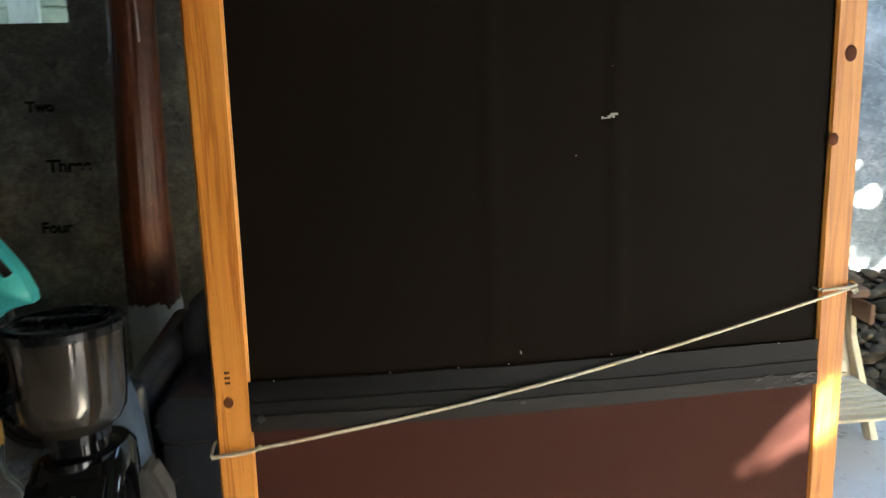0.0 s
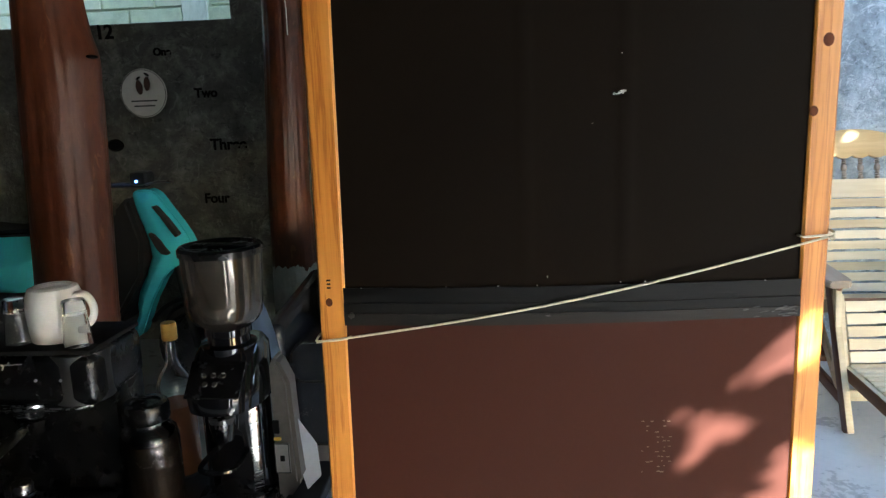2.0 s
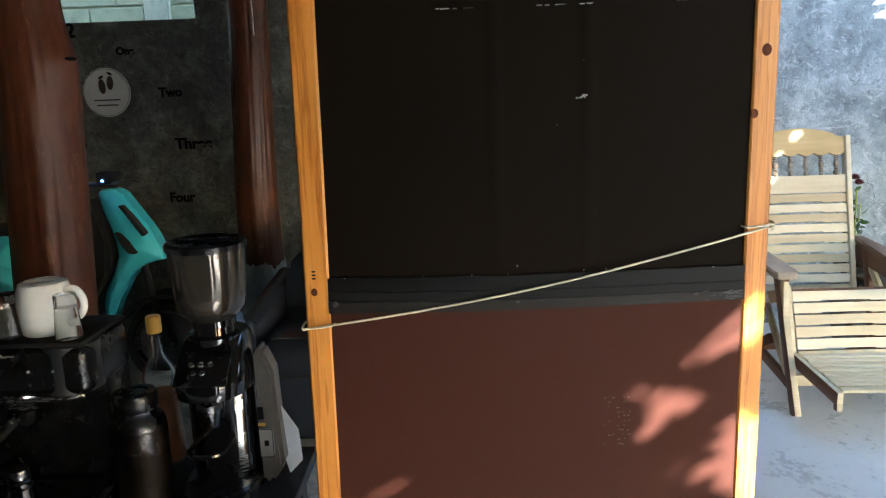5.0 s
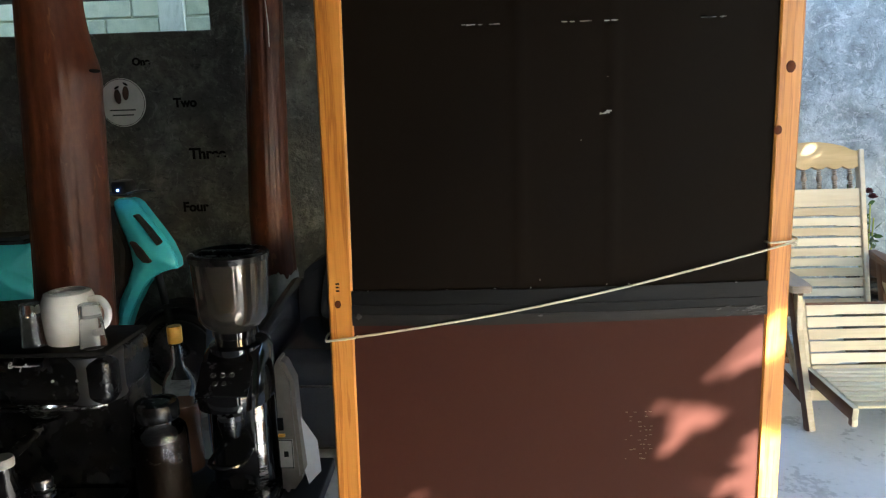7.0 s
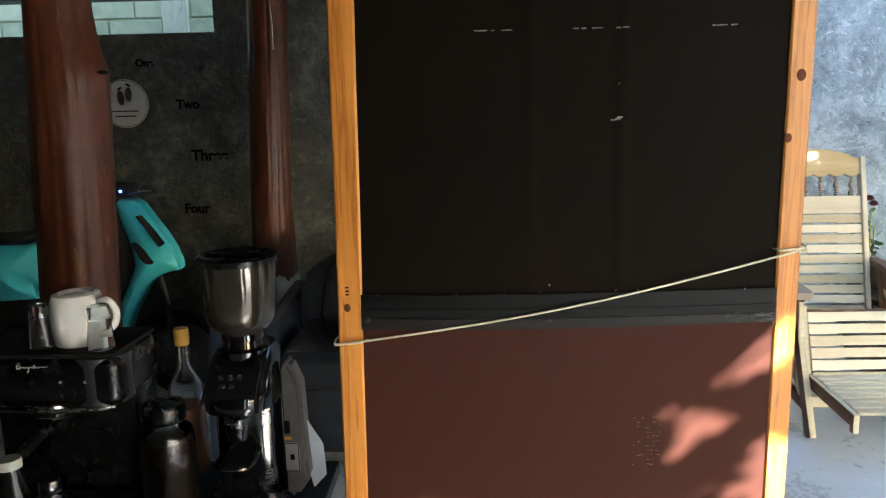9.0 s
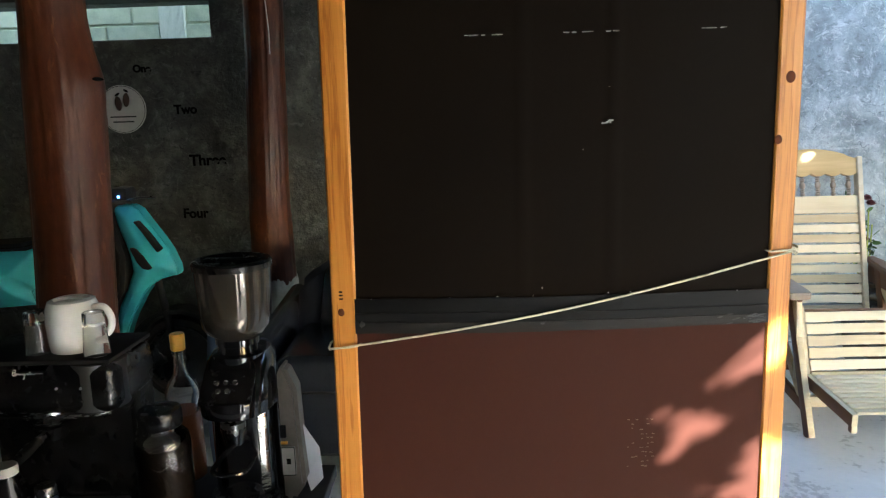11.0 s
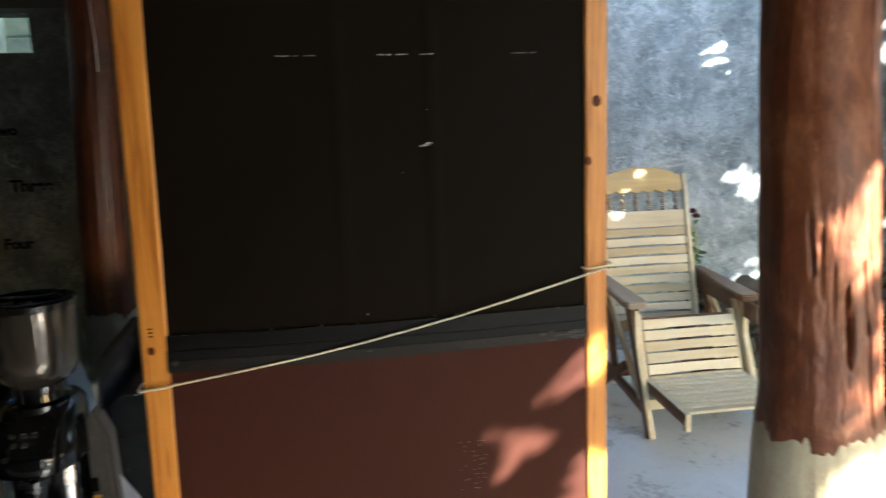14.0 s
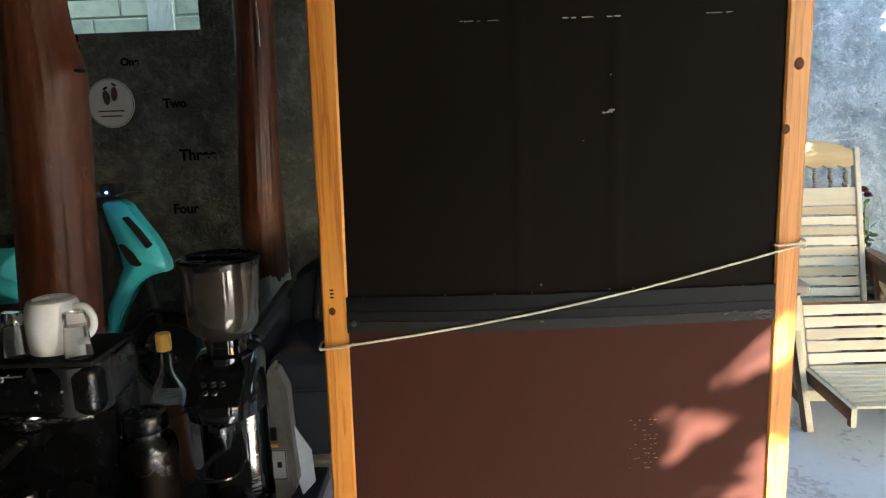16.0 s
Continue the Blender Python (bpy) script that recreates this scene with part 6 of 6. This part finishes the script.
def shade_tree():
    base = Vector((7.4, -3.2, -0.14))
    root = thing("shade_tree", base, "unseen leafy tree added to shade the terrace, its gaps placed for sun dapples", "tree")
    part("trunk", tube([(0, 0, 0), (0.05, 0.03, 1.4), (-0.1, 0.2, 2.6), (-0.3, 0.5, 3.6)], [0.17, 0.13, 0.1, 0.05], 12, smooth=5), "bark", root)
    for p in ((-1.6, 0.6, 3.4), (-0.6, 2.3, 3.9), (0.9, 1.3, 3.8), (-2.0, 2.2, 4.4), (-0.9, -0.9, 3.9)):
        part("limb", tube([(-0.05, 0.12, 2.1), (p[0] * 0.45, p[1] * 0.45, 2.9), p], [0.07, 0.045, 0.015], 8, smooth=4), "bark", root)
    part("limb", tube([(-0.05, 0.12, 2.1), (-2.4, 1.3, 3.3), (-4.2, 2.3, 2.9), (-5.4, 2.7, 2.15)], [0.06, 0.04, 0.025, 0.008], 8, smooth=4), "bark", root, "long drooping limb added to carry the unseen shading bough")
    u = Vector((-SUN_TO.y, SUN_TO.x, 0)).normalized()
    w = SUN_TO.cross(u)

    def spread(mid, n, a, c, thick, rng):
        mid = np.array(mid)
        return mid + rng.uniform(*a, n)[:, None] * np.array(u) + rng.uniform(*c, n)[:, None] * np.array(w) + rng.normal(0, thick, n)[:, None] * np.array(SUN_TO)
    rng = np.random.default_rng(7)
    crown = spread(Vector((2.2, 2.0, 1.0)) + SUN_TO * 4.5, 130000, (-3.3, 4.6), (-1.8, 2.6), 0.25, rng)
    # a bough added over the pond, to darken the garden corner
    n2 = 76000
    over_pond = np.stack([rng.uniform(3.25, 7.0, n2), rng.uniform(-1.5, 4.0, n2), rng.normal(2.92, 0.11, n2)], 1)
    far_leaves = leaf_cloud(np.vstack([crown, over_pond]), 0.06, 0.11, GAPS + OPEN_TO_BOUGH, rng)
    # a drooping bough added close to the terrace, smaller leaves for sharper dapples
    bough = spread(Vector((0.3, 0.8, 0.9)) + SUN_TO * BOUGH_OUT, 34000, (-0.5, 0.62), (-0.5, 0.55), 0.05, rng)
    near_leaves = leaf_cloud(bough[bough[:, 0] > 1.56], 0.026, 0.042, [(x, y, z, r * 0.55) for x, y, z, r in BOUGH_GAPS], rng)
    for name, V in (("crown", far_leaves), ("bough", near_leaves)):
        count = len(V)
        V = (V - np.array(base)).reshape(-1, 3)
        i = np.arange(count)[:, None] * 6
        F = np.concatenate([i + np.array((0, 1, 2, 3)), i + np.array((0, 3, 4, 5))])
        me = bpy.data.meshes.new(name)
        me.from_pydata(V.tolist(), [], F.tolist())
        me.materials.append(M["leaf"])
        ob = new(name, me)
        ob.parent = root
        tagged(ob, kind="stuff")


BOUGH_OUT = 2.6
# the crown is open where the drooping bough does the shading
OPEN_TO_BOUGH = [(0.5, 0.8, 0.93, 0.2), (0.55, 0.8, 0.78, 0.16), (0.6, 0.8, 1.15, 0.12), (0.03, 0.8, 0.78, 0.1)]
# sun gaps: (x, y, z, radius) of places that the sun reaches through the leaves
BOUGH_GAPS = []
# leaf-shaped light on the lower sheet and its pine upright: strokes (x0, z0, x1, z1, r0, r1) in the sheet's plane
STROKES = [
    (0.432, 0.86, 0.48, 0.91, 0.014, 0.018), (0.425, 0.946, 0.468, 0.923, 0.009, 0.014), (0.498, 0.905, 0.512, 0.935, 0.01, 0.006), (0.484, 0.962, 0.493, 0.943, 0.004, 0.004),
    (0.532, 0.93, 0.54, 0.917, 0.004, 0.005), (0.512, 0.99, 0.505, 1.005, 0.004, 0.004), (0.53, 1.02, 0.585, 1.075, 0.006, 0.012), (0.55, 1.0, 0.578, 1.03, 0.004, 0.014),
    (0.588, 0.895, 0.57, 0.84, 0.008, 0.015), (0.58, 0.815, 0.535, 0.785, 0.02, 0.015), (0.58, 0.8, 0.575, 0.775, 0.02, 0.02), (0.5, 0.805, 0.44, 0.765, 0.004, 0.01),
    (-0.03, 0.76, 0.065, 0.805, 0.007, 0.003), (0.605, 1.155, 0.612, 1.06, 0.004, 0.016), (0.612, 1.06, 0.61, 1.03, 0.016, 0.01), (0.624, 0.88, 0.615, 0.7, 0.01, 0.025),
]
for x0, z0, x1, z1, r0, r1 in STROKES:
    steps = max(1, round(math.hypot(x1 - x0, z1 - z0) / 0.02))
    for k in range(steps + 1):
        f = k / steps
        BOUGH_GAPS.append((x0 + f * (x1 - x0), 0.8, z0 + f * (z1 - z0), r0 + f * (r1 - r0)))
# slab in front of the counter: unseen sun pools added for bounce and streak reflections
GAPS = [(0.72, -0.52, 0.0, 0.1), (0.85, -0.38, 0.0, 0.1), (0.62, -0.42, 0.0, 0.06), (0.47, -0.3, 0.0, 0.12), (0.38, -0.16, 0.0, 0.08), (0.55, -0.5, 0.0, 0.12), (0.3, -0.36, 0.0, 0.1), (0.65, -0.72, 0.0, 0.1), (0.22, -0.08, 0.0, 0.06)]
# chair
GAPS += [(1.64, 3.46, 1.0, 0.018), (1.67, 3.455, 0.97, 0.02), (1.64, 3.46, 1.06, 0.009), (1.645, 3.46, 1.02, 0.01), (1.65, 3.45, 0.97, 0.007), (1.80, 3.5, 1.155, 0.008), (1.77, 3.5, 1.14, 0.005),
         (1.847, 3.5, 1.147, 0.008), (1.90, 3.5, 1.16, 0.004), (1.66, 3.44, 0.94, 0.012), (1.70, 3.44, 0.97, 0.014), (1.65, 3.46, 1.05, 0.01), (1.588, 2.75, 0.612, 0.03), (2.2, 3.0, 0.2, 0.03)]
# upright streaks (x, y, z0, z1, r) on the log post by the garden
for x, y, z0, z1, r in (
        (1.462, 1.26, 1.29, 1.16, 0.04), (1.49, 1.26, 1.08, 1.08, 0.025), (1.425, 1.235, 1.25, 1.13, 0.022), (1.6, 1.3, 0.86, 0.73, 0.032), (1.573, 1.3, 0.55, 0.5, 0.035), (1.52, 1.25, 0.55, 0.53, 0.03),
        (1.455, 1.26, 1.53, 1.53, 0.014), (1.45, 1.22, 0.5, 0.5, 0.012), (1.408, 1.219, 1.2, 1.16, 0.023), (1.385, 1.215, 1.225, 1.225, 0.022), (1.455, 1.224, 1.25, 1.15, 0.04), (1.43, 1.2, 0.56, 0.56, 0.022),
        (1.465, 1.195, 0.53, 0.53, 0.026), (1.505, 1.247, 1.23, 1.12, 0.04), (1.557, 1.253, 0.97, 0.75, 0.02), (1.51, 1.197, 0.54, 0.5, 0.02), (1.56, 1.22, 0.57, 0.57, 0.026)):
    steps = max(1, round((z0 - z1) / 0.06))
    for k in range(steps + 1):
        GAPS.append((x, y, z0 + (z1 - z0) * k / steps, r))
flecks = random.Random(31)
for k in range(14):
    GAPS.append((flecks.uniform(1.2, 2.2), flecks.uniform(1.8, 2.5), 0.0, flecks.choice((0.002, 0.003, 0.004))))
# soft broken sun down the torn side of the log post
flecks = random.Random(23)
for k in range(46):
    a, z = radians(flecks.uniform(-112, -38)), flecks.uniform(0.68, 1.3)
    GAPS.append((1.44 + 0.15 * math.cos(a), 1.36 + 0.15 * math.sin(a), z, flecks.choice((0.002, 0.004, 0.008))))
# clusters of small dapples on the plastered wall
spots = random.Random(17)
for x, z, spread, count in ((2.66, 1.91, 0.07, 5), (2.85, 1.03, 0.08, 7), (2.93, 0.46, 0.1, 7), (3.84, 1.85, 0.09, 8), (3.95, 2.05, 0.12, 6), (4.35, 1.45, 0.1, 5), (4.36, 1.25, 0.06, 5), (4.2, 1.0, 0.09, 9), (4.14, 0.93, 0.05, 4), (4.07, 1.15, 0.05, 3), (3.91, 0.75, 0.03, 2), (4.9, 2.0, 0.08, 4), (5.1, 2.15, 0.1, 5), (4.07, 2.14, 0.12, 7), (2.4, 2.0, 0.15, 2), (4.35, 2.15, 0.2, 7), (4.6, 1.9, 0.18, 5), (3.7, 1.6, 0.15, 3), (4.75, 2.25, 0.12, 4), (5.0, 2.2, 0.1, 5), (5.2, 2.12, 0.1, 3), (4.95, 2.05, 0.06, 4), (3.1, 0.42, 0.1, 9), (3.06, 0.85, 0.07, 5)):
    for k in range(int(count * 2.6)):
        GAPS.append((x + spots.gauss(0, spread), WALL_Y, z + spots.gauss(0, spread), spots.choice((0.003, 0.006, 0.01, 0.018))))
for k in range(80):
    GAPS.append((spots.uniform(3.3, 4.9), WALL_Y, spots.uniform(1.0, 2.35), spots.choice((0.001, 0.002, 0.003))))
for k in range(55):
    GAPS.append((spots.uniform(2.3, 3.1), WALL_Y, spots.uniform(0.4, 2.0), spots.choice((0.001, 0.002, 0.003))))
for k in range(22):
    GAPS.append((spots.uniform(1.62, 2.12), 3.45, spots.uniform(0.75, 1.22), spots.choice((0.001, 0.003, 0.006))))
shade_tree()
place_blocks()
place_stones()
